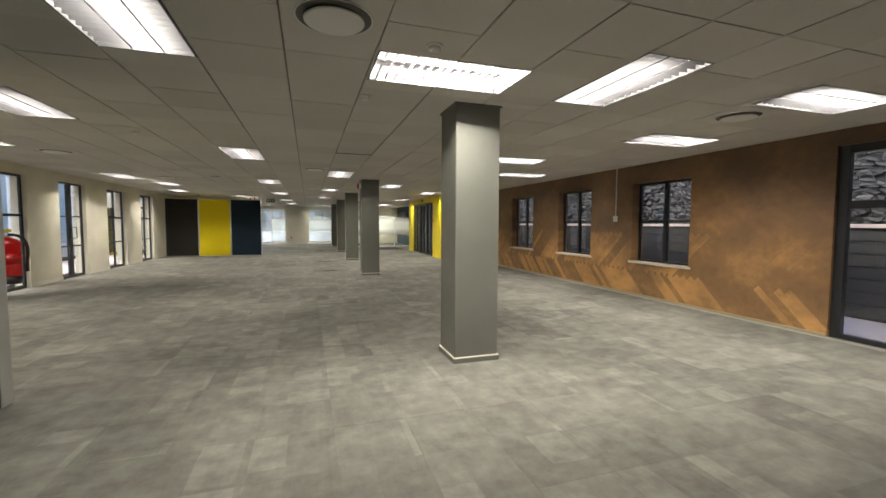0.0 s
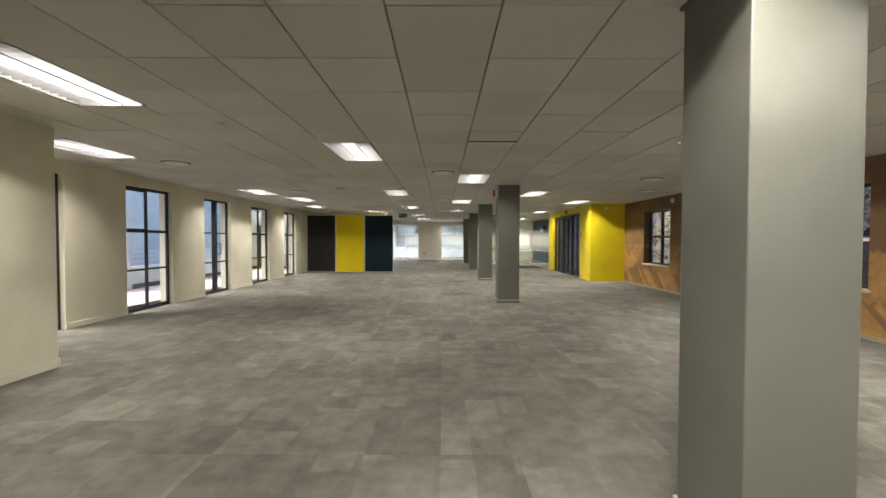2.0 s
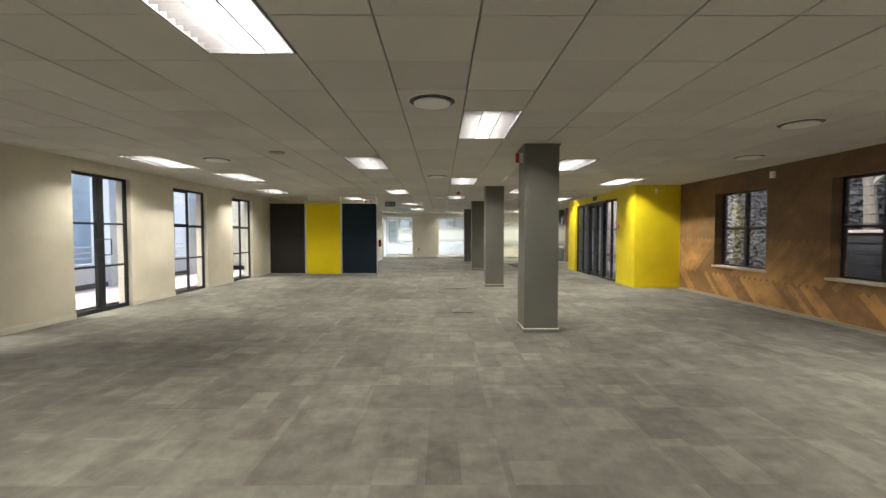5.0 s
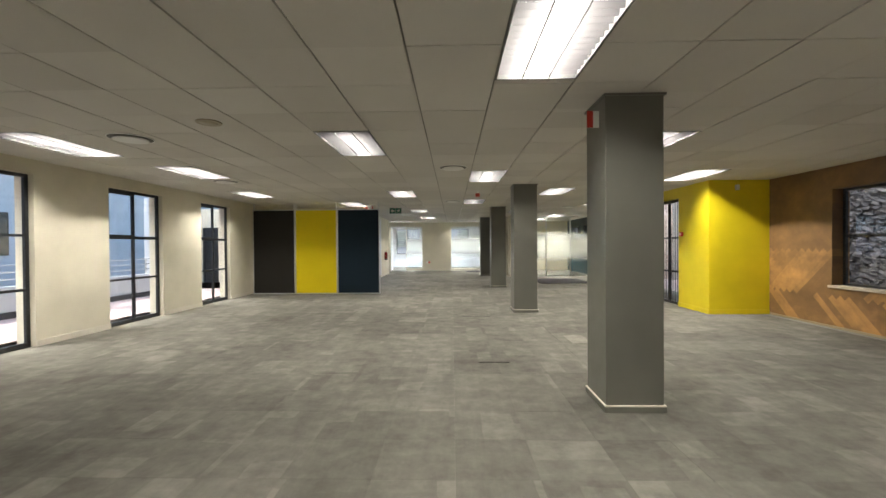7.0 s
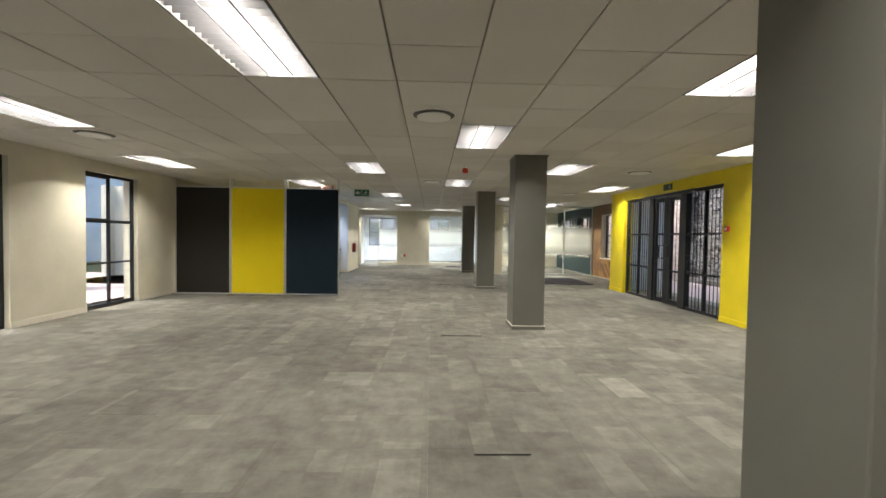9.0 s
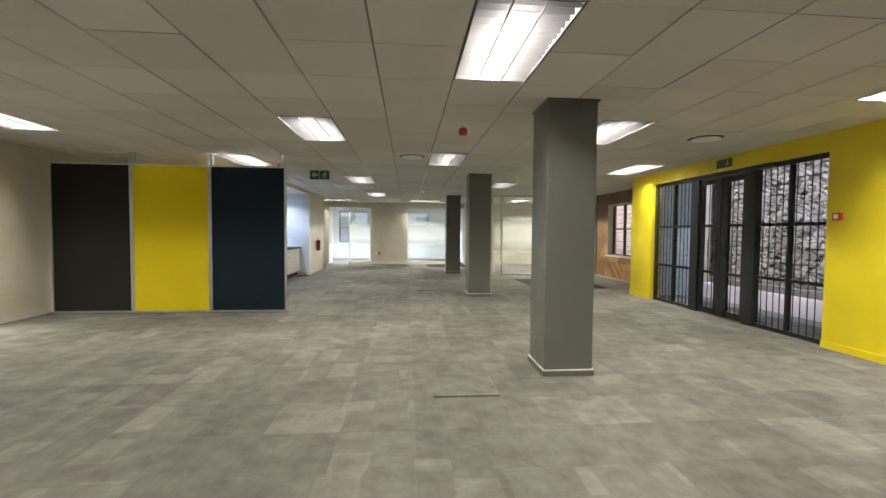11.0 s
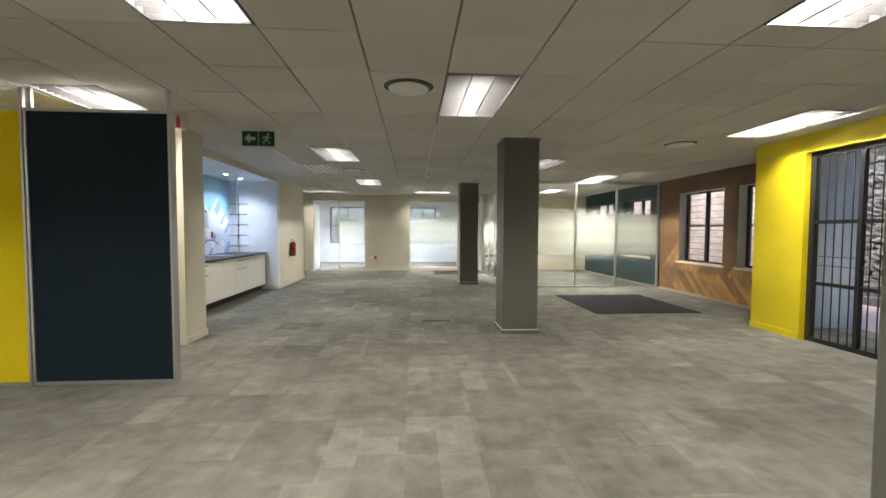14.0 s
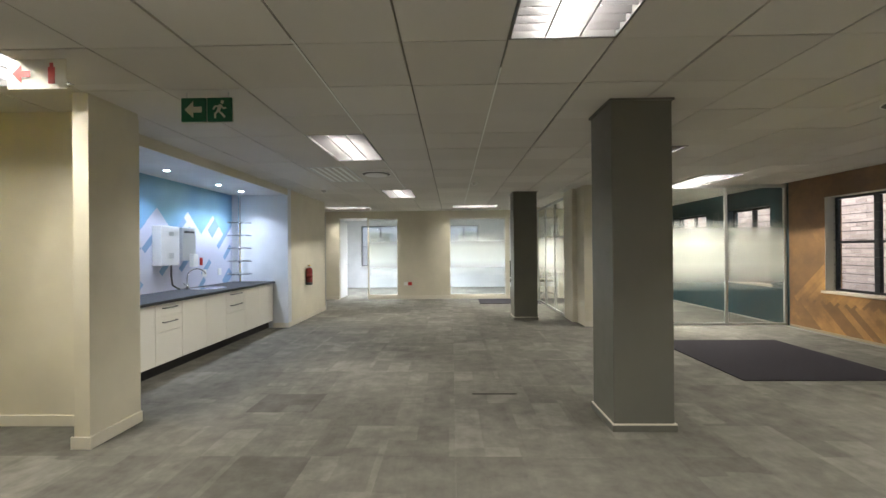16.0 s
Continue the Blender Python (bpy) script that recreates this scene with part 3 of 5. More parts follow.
def troffer(at, turned=False, power=1.0):
    """Recessed lamp: tray, tubes, louvre blades."""
    global TROFFER
    m = pose(*at, 0, 0, 90 if turned else 0)
    if TROFFER is None:
        ob = thing("ceiling_light", (0, 0, 0), "white recessed fluorescent ceiling light with a bright louvre", "ceiling light", "recessed ceiling lights")
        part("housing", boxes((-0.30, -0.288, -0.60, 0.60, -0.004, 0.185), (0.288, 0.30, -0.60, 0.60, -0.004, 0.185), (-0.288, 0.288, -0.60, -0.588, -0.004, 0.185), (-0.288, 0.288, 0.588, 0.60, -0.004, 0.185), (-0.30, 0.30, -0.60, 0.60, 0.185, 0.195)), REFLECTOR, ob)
        # glowing sheet added so that the tray looks like a lit reflector
        part("tray_glow", boxes((-0.286, 0.286, -0.586, 0.586, 0.178, 0.183)), PANEL, ob, "glowing white sheet added to brighten the lamp tray")
        for x in (-0.19, 0.19):
            part("tube", tube([(x, -0.57, 0.150), (x, 0.57, 0.150)], 0.013, 8), TUBE, ob)
        for x in (-0.095, 0.095):
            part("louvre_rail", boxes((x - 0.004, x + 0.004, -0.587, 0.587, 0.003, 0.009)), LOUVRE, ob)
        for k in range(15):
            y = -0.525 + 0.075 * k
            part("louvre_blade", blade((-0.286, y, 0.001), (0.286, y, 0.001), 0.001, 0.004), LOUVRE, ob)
        TROFFER = ob
        ob.matrix_basis = m
    else:
        ob = copy_thing(TROFFER, m)
    light = bpy.data.lights.new("troffer_light", "AREA")
    # cool tint beyond y 29: these lamps stand in for office daylight
    light.shape, light.size, light.size_y, light.energy, light.color, light.spread = "RECTANGLE", 0.07, 1.10, LAMP_WATTS * power, (0.84, 0.91, 1.0) if at[1] > 29 else LAMP_COLOUR, radians(180)
    lo = new("troffer_light", light)
    lo.matrix_world = m @ pose(0, 0, 0.172)
    return ob


# lamps weaker or stronger than the rest, tuned to how bright their surroundings should be
LAMP_GAIN = {(-0.66, 2.49): 0.7, (-0.66, 12.58): 0.75, (-0.66, 17.48): 1.1, (-2.42, 4.98): 0.8, (-4.20, 17.3): 1.15, (1.14, 19.35): 0.55, (2.94, 12.75): 1.1, (2.94, 17.25): 1.0,
       (2.94, 23.03): 0.5, (-0.66, 22.37): 0.8, (4.86, 15.15): 1.5, (4.86, 20.0): 1.4, (4.8, 28.0): 2.6, (-2.2, 31.7): 3.2, (0.6, 31.7): 3.2, (1.46, 2.85): 1.7, (-2.3, 28.85): 0.7, (1.15, 28.85): 0.7, (4.90, 24.95): 1.6}

for x, y in LAMPS_Y + ROOM_FILL_LAMPS:
    troffer((x, y, H), False, LAMP_GAIN.get((x, y), 1.0))
for x, y in LAMPS_X:
    troffer((x, y, H), True, LAMP_GAIN.get((x, y), 1.25))

DIFF = None
for x, y in VENTS:
    if DIFF is None:
        DIFF = thing("ceiling_vent", (0, 0, 0), "round grey-white ceiling air vent on a square plate", "air vent", "round ceiling vents")
        part("plate", boxes((-0.295, 0.295, -0.295, 0.295, -0.006, 0.010), bevel=0.002), CEILING, DIFF)
        part("throat", lathe([(0.212, -0.011), (0.212, -0.007)]), VENTDARK, DIFF)
        part("ring", tube([(0.217 * math.cos(a), 0.217 * math.sin(a), -0.010) for a in [k * math.pi / 20 for k in range(41)]], 0.006, 6), DIFFUSER, DIFF)
        part("disc", lathe([(0.05, -0.012), (0.158, -0.020), (0.172, -0.027), (0.170, -0.033), (0.152, -0.036), (0.02, -0.037)]), DIFFUSER, DIFF)
        DIFF.matrix_basis = pose(x, y, H)
    else:
        copy_thing(DIFF, pose(x, y, H))

DET = None
for x, y in ((1.2, 2.35), (0.9, 3.6), (-1.75, 6.1), (0.92, 24.9), (-1.95, 25.6)):
    if DET is None:
        DET = thing("smoke_detector", (0, 0, 0), "small round beige ceiling smoke detector", "smoke detector", "ceiling detectors")
        part("base", lathe([(0.055, 0.0), (0.055, -0.012), (0.05, -0.016)]), DIFFUSER, DET)
        part("head", lathe([(0.042, -0.014), (0.040, -0.036), (0.02, -0.044)]), DIFFUSER, DET)
        DET.matrix_basis = pose(x, y, H)
    else:
        copy_thing(DET, pose(x, y, H))

spk = thing("ceiling_speaker", (-1.86, 11.6, H), "round beige loudspeaker grille in the ceiling", "loudspeaker")
part("rim", lathe([(0.115, -0.010), (0.118, 0.0), (0.10, -0.002)], (-1.86, 11.6, H), 28), OLDBEIGE, spk)
part("grille", lathe([(0.02, -0.014), (0.098, -0.009), (0.098, -0.003)], (-1.86, 11.6, H), 28), OLDBEIGE, spk)
siren = thing("fire_siren", (1.10, 16.95, H), "red plastic fire alarm siren hung from the ceiling", "alarm")
part("mount", lathe([(0.02, -0.06), (0.02, 0.0)], (1.10, 16.95, H), 12), PLASTIC, siren)
part("sounder", lathe([(0.035, -0.14), (0.05, -0.13), (0.052, -0.075), (0.04, -0.06)], (1.10, 16.95, H), 20), DULLRED, siren)

grille = thing("ceiling_grille", (-1.22, 23.95, H), "slatted metal grille in the ceiling", "air vent")
part("grille_frame", boxes((-1.50, -1.48, 23.35, 24.55, -0.012 + H, H), (-0.96, -0.94, 23.35, 24.55, -0.012 + H, H), (-1.48, -0.96, 23.35, 23.37, -0.012 + H, H), (-1.48, -0.96, 24.53, 24.55, -0.012 + H, H)), ALU, grille)
for k in range(5):
    part("slat", boxes((-1.46 + 0.1 * k, -1.42 + 0.1 * k, 23.37, 24.53, H - 0.014, H - 0.007)), SIGNWHITE, grille)

# ---------------------------------------------------------------- columns
COL = None
for y in (3.50, 10.98, 15.99, 20.90, 26.05):
    if COL is None:
        COL = thing("column", (2.005, 0.235, 0), "square grey-painted column with a low plinth", "column", "columns down the hall", "structure")
        part("shaft", boxes((1.77, 2.24, 0.0, 0.47, 0.0, H), bevel=0.008), GREY, COL)
        part("plinth", boxes((1.755, 2.255, -0.015, 0.485, 0.0, 0.05), bevel=0.003), GREY, COL)
        part("plinth_edge", boxes((1.757, 2.253, -0.013, 0.483, 0.0505, 0.06)), SKIRT, COL, "pale painted line on top of the plinth")
        part("head_trim", boxes((1.755, 2.255, -0.015, 0.485, H - 0.02, H - 0.001)), GREY, COL)
        COL.matrix_basis = pose(2.005, y + 0.235, 0)
    else:
        copy_thing(COL, pose(2.005, y + 0.235, 0))
tag = thing("fire_sign", (1.70, 11.12, 2.36), "small red and white fire sign on the column", "sign")
part("plate", boxes((1.66, 1.712, 11.10, 11.104, 2.36, 2.50)), DULLRED, tag)
part("back_plate", boxes((1.665, 1.764, 11.106, 11.112, 2.36, 2.50)), SIGNWHITE, tag)


# ---------------------------------------------------------------- windows
def pane(parent, b, m=GLASS, label=""):
    ob = part("pane", boxes(b), m, parent, label)
    ob.visible_shadow = False
    return ob


def tall_window(i, y0, y1, door=False):
    """Black steel glazing set in the outer part of the west wall."""
    x0, x1, top = XL - 0.13, XL - 0.08, 2.40
    name = f"door_{i}" if door else f"window_{i}"
    w = thing(name, (XL - 0.2, (y0 + y1) / 2, 0), "black steel double glass door with bar handles, closed" if door else "tall black steel window with six clear panes", "door" if door else "window", kind="structure")
    f = 0.05
    part("window_frame", boxes((x0, x1, y0, y0 + f, 0.0, top), (x0, x1, y1 - f, y1, 0.0, top), (x0, x1, y0 + f, y1 - f, top - f, top), (x0, x1, y0 + f, y1 - f, 0.0, 0.07), bevel=0.004), STEEL, w)
    mid = (y0 + y1) / 2
    if door:
        part("stile", boxes((x0 - 0.01, x1 + 0.01, mid - 0.075, mid - 0.004, 0.07, top - f), bevel=0.004), STEEL, w)
        part("stile", boxes((x0 - 0.01, x1 + 0.01, mid + 0.004, mid + 0.075, 0.07, top - f), bevel=0.004), STEEL, w)
        for s in (-1, 1):
            h = part("handle", tube([(x1 + 0.005, mid + s * 0.03, 1.0), (x1 + 0.06, mid + s * 0.03, 1.0), (x1 + 0.06, mid + s * 0.16, 1.0), (x1 + 0.06, mid + s * 0.16, 1.28), (x1 + 0.06, mid + s * 0.03, 1.28), (x1 + 0.005, mid + s * 0.03, 1.28)], 0.011, 8), STEEL, w, "black looped door handle")
        half = 0.075
    else:
        part("mullion", boxes((x0, x1, mid - 0.022, mid + 0.022, 0.07, top - f), bevel=0.004), STEEL, w)
        half = 0.022
    for z in (0.80, 1.55):
        t = 0.028 if (z > 1 and not door) else 0.018
        for a, b in ((y0 + f, mid - half), (mid + half, y1 - f)):
            part("rail", boxes((x0 + 0.002, x1 - 0.002, a, b, z - t, z + t)), STEEL, w)
    if not door:
        part("vent_sash", boxes((x1, x1 + 0.018, y0 + f - 0.01, y0 + f + 0.03, 1.55, top - f), (x1, x1 + 0.018, mid - 0.05, mid - 0.01, 1.55, top - f), (x1, x1 + 0.018, y0 + f + 0.03, mid - 0.05, 1.55, 1.60), (x1, x1 + 0.018, y0 + f + 0.03, mid - 0.05, top - f - 0.04, top - f)), STEEL, w)
    for a, b in ((y0 + f, mid - half), (mid + half, y1 - f)):
        for c, d in ((0.07, 0.78), (0.82, 1.53), (1.57, top - f)):
            pane(w, (x0 + 0.022, x0 + 0.028, a, b, c, d))


for i, (a, b) in enumerate(LEFT_OPEN):
    tall_window(i + 1, a, b, i == 2)


def barred_window(i, y0, y1, z0=0.68, z1=2.24):
    """Black steel casement with thin horizontal burglar bars, pale sill inside."""
    x0, x1 = XR + 0.17, XR + 0.215
    w = thing(f"window_{i}", (XR + 0.19, (y0 + y1) / 2, z0), "black steel four-pane window with thin burglar bars", "window", kind="structure")
    f, mid, zm = 0.045, (y0 + y1) / 2, z0 + 0.80
    part("window_frame", boxes((x0, x1, y0, y0 + f, z0, z1), (x0, x1, y1 - f, y1, z0, z1), (x0, x1, y0 + f, y1 - f, z1 - f, z1), (x0, x1, y0 + f, y1 - f, z0, z0 + f), bevel=0.004), STEEL, w)
    part("mullion", boxes((x0 - 0.015, x1, mid - 0.04, mid + 0.04, z0 + f, z1 - f), bevel=0.004), STEEL, w)
    for a, b in ((y0 + f, mid - 0.04), (mid + 0.04, y1 - f)):
        part("rail", boxes((x0, x1, a, b, zm - 0.022, zm + 0.022)), STEEL, w)
        for c, d in ((z0 + f, zm - 0.022), (zm + 0.022, z1 - f)):
            pane(w, (x0 + 0.02, x0 + 0.025, a, b, c, d))
    z = z0 + 0.16
    while z < z1 - 0.08:
        part("burglar_bar", tube([(x0 - 0.022, y0 + 0.005, z), (x0 - 0.022, y1 - 0.005, z)], 0.005, 6), STEEL, w)
        z += 0.135
    part("window_sill", boxes((XR - 0.03, x0 - 0.002, y0 - 0.05, y1 + 0.05, z0 - 0.035, z0 + 0.006), bevel=0.004), SILL, w, "pale painted window sill")
    return w


for i, (a, b) in enumerate(RIGHT_OPEN):
    w = barred_window(i + 6, a, b, 0.68 if i < 4 else 0.70)
    if i in (4, 5):
        part("reveal", boxes((XR + 0.004, XR + 0.168, a, a + 0.006, 0.71, 2.234), (XR + 0.004, XR + 0.168, b - 0.006, b, 0.71, 2.234), (XR + 0.004, XR + 0.168, a + 0.006, b - 0.006, 2.234, 2.24)), SKIRT, w, "pale painted window reveal")

gd = thing("door_2", (XR + 0.15, 2.3, 0), "black steel full-height glass door with a fanlight", "door", kind="structure")
part("door_frame", boxes((XR + 0.04, XR + 0.12, 1.55, 1.64, 0, 2.40), (XR + 0.04, XR + 0.12, 2.95, 3.06, 0, 2.40), (XR + 0.04, XR + 0.12, 1.64, 2.95, 2.30, 2.40), (XR + 0.04, XR + 0.12, 1.64, 2.95, 0, 0.06), (XR + 0.04, XR + 0.12, 1.64, 2.95, 1.62, 1.72), bevel=0.005), STEEL, gd)
pane(gd, (XR + 0.07, XR + 0.078, 1.64, 2.95, 0.06, 1.62))
pane(gd, (XR + 0.07, XR + 0.078, 1.64, 2.95, 1.72, 2.30))
for z in (0.35, 0.62, 0.9, 1.2, 1.9, 2.1):
    part("burglar_bar", tube([(XR + 0.15, 1.60, z), (XR + 0.15, 3.02, z)], 0.006, 6), STEEL, gd)

# ---------------------------------------------------------------- barred double door in the yellow wall
gate = thing("door_5", (5.62, 18.6, 0), "black steel double door and side screens with vertical burglar bars", "door", kind="structure")
gx0, gx1 = 5.575, 5.635
part("door_frame", boxes((gx0, gx1, 16.80, 16.87, 0, 2.37), (gx0, gx1, 20.33, 20.40, 0, 2.37), (gx0, gx1, 16.87, 20.33, 2.30, 2.37), (gx0, gx1, 16.87, 17.90, 0, 0.06), (gx0, gx1, 19.27, 20.33, 0, 0.06), bevel=0.004), STEEL, gate)
part("track", boxes((gx0 - 0.05, gx0 - 0.002, 17.6, 19.5, 2.31, 2.40), bevel=0.004), STEEL, gate)
for a, b in ((17.88, 18.08), (19.08, 19.28)):
    part("post", boxes((gx0 - 0.03, gx1 + 0.01, a, b, 0, 2.37), bevel=0.005), STEEL, gate)
for a, b, mul in ((16.87, 17.88, 17.37), (19.28, 20.33, 19.80)):
    part("mullion", boxes((gx0, gx1, mul - 0.025, mul + 0.025, 0.06, 2.30), bevel=0.003), STEEL, gate)
    for z in (0.74, 1.50):
        part("rail", boxes((gx0 + 0.003, gx1 - 0.003, a, b, z - 0.022, z + 0.022)), STEEL, gate)
    y = a + 0.085
    while y < b - 0.04:
        part("burglar_bar", tube([(gx0 - 0.012, y, 0.05), (gx0 - 0.012, y, 2.31)], 0.0075, 6), STEEL, gate)
        y += 0.1
    for z in (0.97, 1.08):
        part("cross_bar", tube([(gx0 - 0.022, a, z), (gx0 - 0.022, b, z)], 0.004, 6), STEEL, gate)
    for c, d in ((a, mul - 0.025), (mul + 0.025, b)):
        for e, g in ((0.06, 0.718), (0.762, 1.478), (1.522, 2.30)):
            pane(gate, (gx0 + 0.03, gx0 + 0.036, c, d, e, g))
for a, b, s in ((18.08, 18.575, 1), (18.585, 19.08, -1)):
    leaf = part("leaf", boxes((gx0, gx1, a + 0.003, a + (0.07 if s > 0 else 0.125), 0.02, 2.29), (gx0, gx1, b - (0.125 if s > 0 else 0.07), b - 0.003, 0.02, 2.29), (gx0, gx1, a + 0.07, b - 0.07, 2.20, 2.29), (gx0, gx1, a + 0.07, b - 0.07, 0.02, 0.12), (gx0 + 0.004, gx1 - 0.004, a + 0.07, b - 0.07, 0.70, 0.745), (gx0 + 0.004, gx1 - 0.004, a + 0.07, b - 0.07, 1.48, 1.525)), STEEL, gate)
    for k in range(3):
        y = a + 0.145 + 0.1 * k
        part("burglar_bar", tube([(gx0 - 0.012, y, 0.06), (gx0 - 0.012, y, 2.26)], 0.0075, 6), STEEL, leaf)
    hy = b - 0.05 if s > 0 else a + 0.05
    part("handle", tube([(gx0 - 0.005, hy, 0.98), (gx0 - 0.07, hy, 0.98), (gx0 - 0.07, hy - s * 0.13, 0.98), (gx0 - 0.07, hy - s * 0.13, 1.26), (gx0 - 0.07, hy, 1.26), (gx0 - 0.005, hy, 1.26)], 0.011, 8), STEEL, leaf, "black looped door handle")
    pane(gate, (gx0 + 0.03, gx0 + 0.036, a + 0.075, b - 0.075, 0.12, 2.20))

# ---------------------------------------------------------------- glazing of the far rooms
ng = thing("window_14", (0, Y_FAR, 0), "frosted glass panels set in the far cream wall", "window", kind="structure")
for a, b in ((-1.958, -1.06), (0.44, 2.10)):
    pane(ng, (a + 0.03, b - 0.03, Y_FAR + 0.05, Y_FAR + 0.06, 0.13, 2.35), THINFILM, "glass with a frosted middle band")
    part("window_frame", boxes((a, a + 0.03, Y_FAR + 0.03, Y_FAR + 0.08, 0.10, 2.38), (b - 0.03, b, Y_FAR + 0.03, Y_FAR + 0.08, 0.10, 2.38), (a + 0.03, b - 0.03, Y_FAR + 0.03, Y_FAR + 0.08, 2.35, 2.38), (a + 0.03, b - 0.03, Y_FAR + 0.03, Y_FAR + 0.08, 0.10, 0.13)), SKIRT, ng)
od = thing("door_4", (-2.78, Y_FAR + 0.1, 0), "white office door standing open into the room", "door", kind="structure")
part("leaf", boxes((-2.84, -2.80, Y_FAR + 0.14, Y_FAR + 0.94, 0.01, 2.30), bevel=0.003), PLASTIC, od)
part("handle", tube([(-2.80, Y_FAR + 0.86, 1.0), (-2.75, Y_FAR + 0.86, 1.0), (-2.75, Y_FAR + 0.75, 1.0)], 0.009, 8), CHROME, od)

mg = thing("window_15", (4.9, 25.36, 0), "glass meeting-room front with a frosted band and aluminium posts", "window", kind="structure")
MX = (3.20, 3.50, 4.53, 5.55, 6.62)
for x in MX:
    part("post", boxes((x - 0.022, x + 0.022, 25.335, 25.385, 0.04, 2.52), bevel=0.003), ALU, mg)
part("head_rail", boxes((3.18, 6.645, 25.335, 25.385, 2.52, 2.58)), ALU, mg)
part("floor_rail", boxes((3.18, 6.645, 25.335, 25.385, 0.0, 0.04)), ALU, mg)
for a, b in zip(MX, MX[1:]):
    pane(mg, (a + 0.022, b - 0.022, 25.355, 25.365, 0.04, 2.52), FILM, "glass with a frosted middle band")
sg = thing("window_16", (2.92, 27.8, 0), "glass side of the meeting room with slim posts", "window", kind="structure")
for y in (26.37, 27.30, 28.25, 29.18):
    part("post", boxes((2.895, 2.945, y - 0.02, y + 0.02, 0.04, 2.47), bevel=0.003), ALU, sg)
part("head_rail", boxes((2.895, 2.945, 26.35, 29.2, 2.47, 2.53)), ALU, sg)
part("floor_rail", boxes((2.895, 2.945, 26.35, 29.2, 0.0, 0.04)), ALU, sg)
for a, b in ((26.39, 27.28), (27.32, 28.23), (28.27, 29.16)):
    pane(sg, (2.915, 2.925, a, b, 0.04, 2.47), THINFILM, "glass with a frosted middle band")

for i, (a, b) in enumerate(((-3.0, -1.52), (0.42, 1.55), (3.1, 4.6))):
    w = thing(f"window_{17 + i}", ((a + b) / 2, Y_END, 0.82), "dark steel office window with four panes", "window", kind="structure")
    m = (a + b) / 2
    part("window_frame", boxes((a, a + 0.05, Y_END + 0.1, Y_END + 0.15, 0.82, 2.38), (b - 0.05, b, Y_END + 0.1, Y_END + 0.15, 0.82, 2.38), (a + 0.05, b - 0.05, Y_END + 0.1, Y_END + 0.15, 2.33, 2.38), (a + 0.05, b - 0.05, Y_END + 0.1, Y_END + 0.15, 0.82, 0.87)), OFFICEFRAME, w)
    part("mullion", boxes((m - 0.025, m + 0.025, Y_END + 0.1, Y_END + 0.15, 0.87, 2.33)), OFFICEFRAME, w)
    for c, d in ((a + 0.05, m - 0.025), (m + 0.025, b - 0.05)):
        part("rail", boxes((c, d, Y_END + 0.105, Y_END + 0.145, 1.56, 1.60)), OFFICEFRAME, w)
        pane(w, (c, d, Y_END + 0.12, Y_END + 0.125, 0.87, 1.56))
        pane(w, (c, d, Y_END + 0.12, Y_END + 0.125, 1.60, 2.33))
    part("window_sill", boxes((a - 0.04, b + 0.04, Y_END - 0.05, Y_END + 0.098, 0.79, 0.818), bevel=0.004), PLASTIC, w, "white window sill")

# ---------------------------------------------------------------- screens
SCREENS = ((-5.20, -3.985, F_CHAR, "charcoal"), (-3.975, -2.77, F_YELLOW, "yellow"), (-2.76, -1.555, F_NAVY, "dark navy"))
for a, b, cloth, word in SCREENS:
    s = thing("office_screen", ((a + b) / 2, 19.37, 0), f"tall {word} felt office screen in an aluminium frame", "partition", "felt screens in a row")
    part("felt_panel", boxes((a + 0.022, b - 0.022, 19.336, 19.40, 0.03, 2.395), bevel=0.004), cloth, s)
    part("frame", boxes((a, a + 0.022, 19.326, 19.41, 0, 2.42), (b - 0.022, b, 19.326, 19.41, 0, 2.42), (a + 0.022, b - 0.022, 19.326, 19.41, 2.395, 2.42), (a + 0.022, b - 0.022, 19.326, 19.41, 0, 0.03), bevel=0.003), ALU, s)
    for x in (a + 0.03, b - 0.03):
        part("ceiling_post", boxes((x - 0.015, x + 0.015, 19.355, 19.385, 2.42, H), bevel=0.002), ALU, s)

# ---------------------------------------------------------------- kitchenette
top = solid("worktop", boxes((-3.60, -2.80, 21.10, 25.33, 0.835, 0.872), bevel=0.006), TOP, "dark speckled stone worktop over the white cabinets", "worktop")
EDGES = (21.10, 22.25, 22.72, 23.72, 24.28, 25.33)
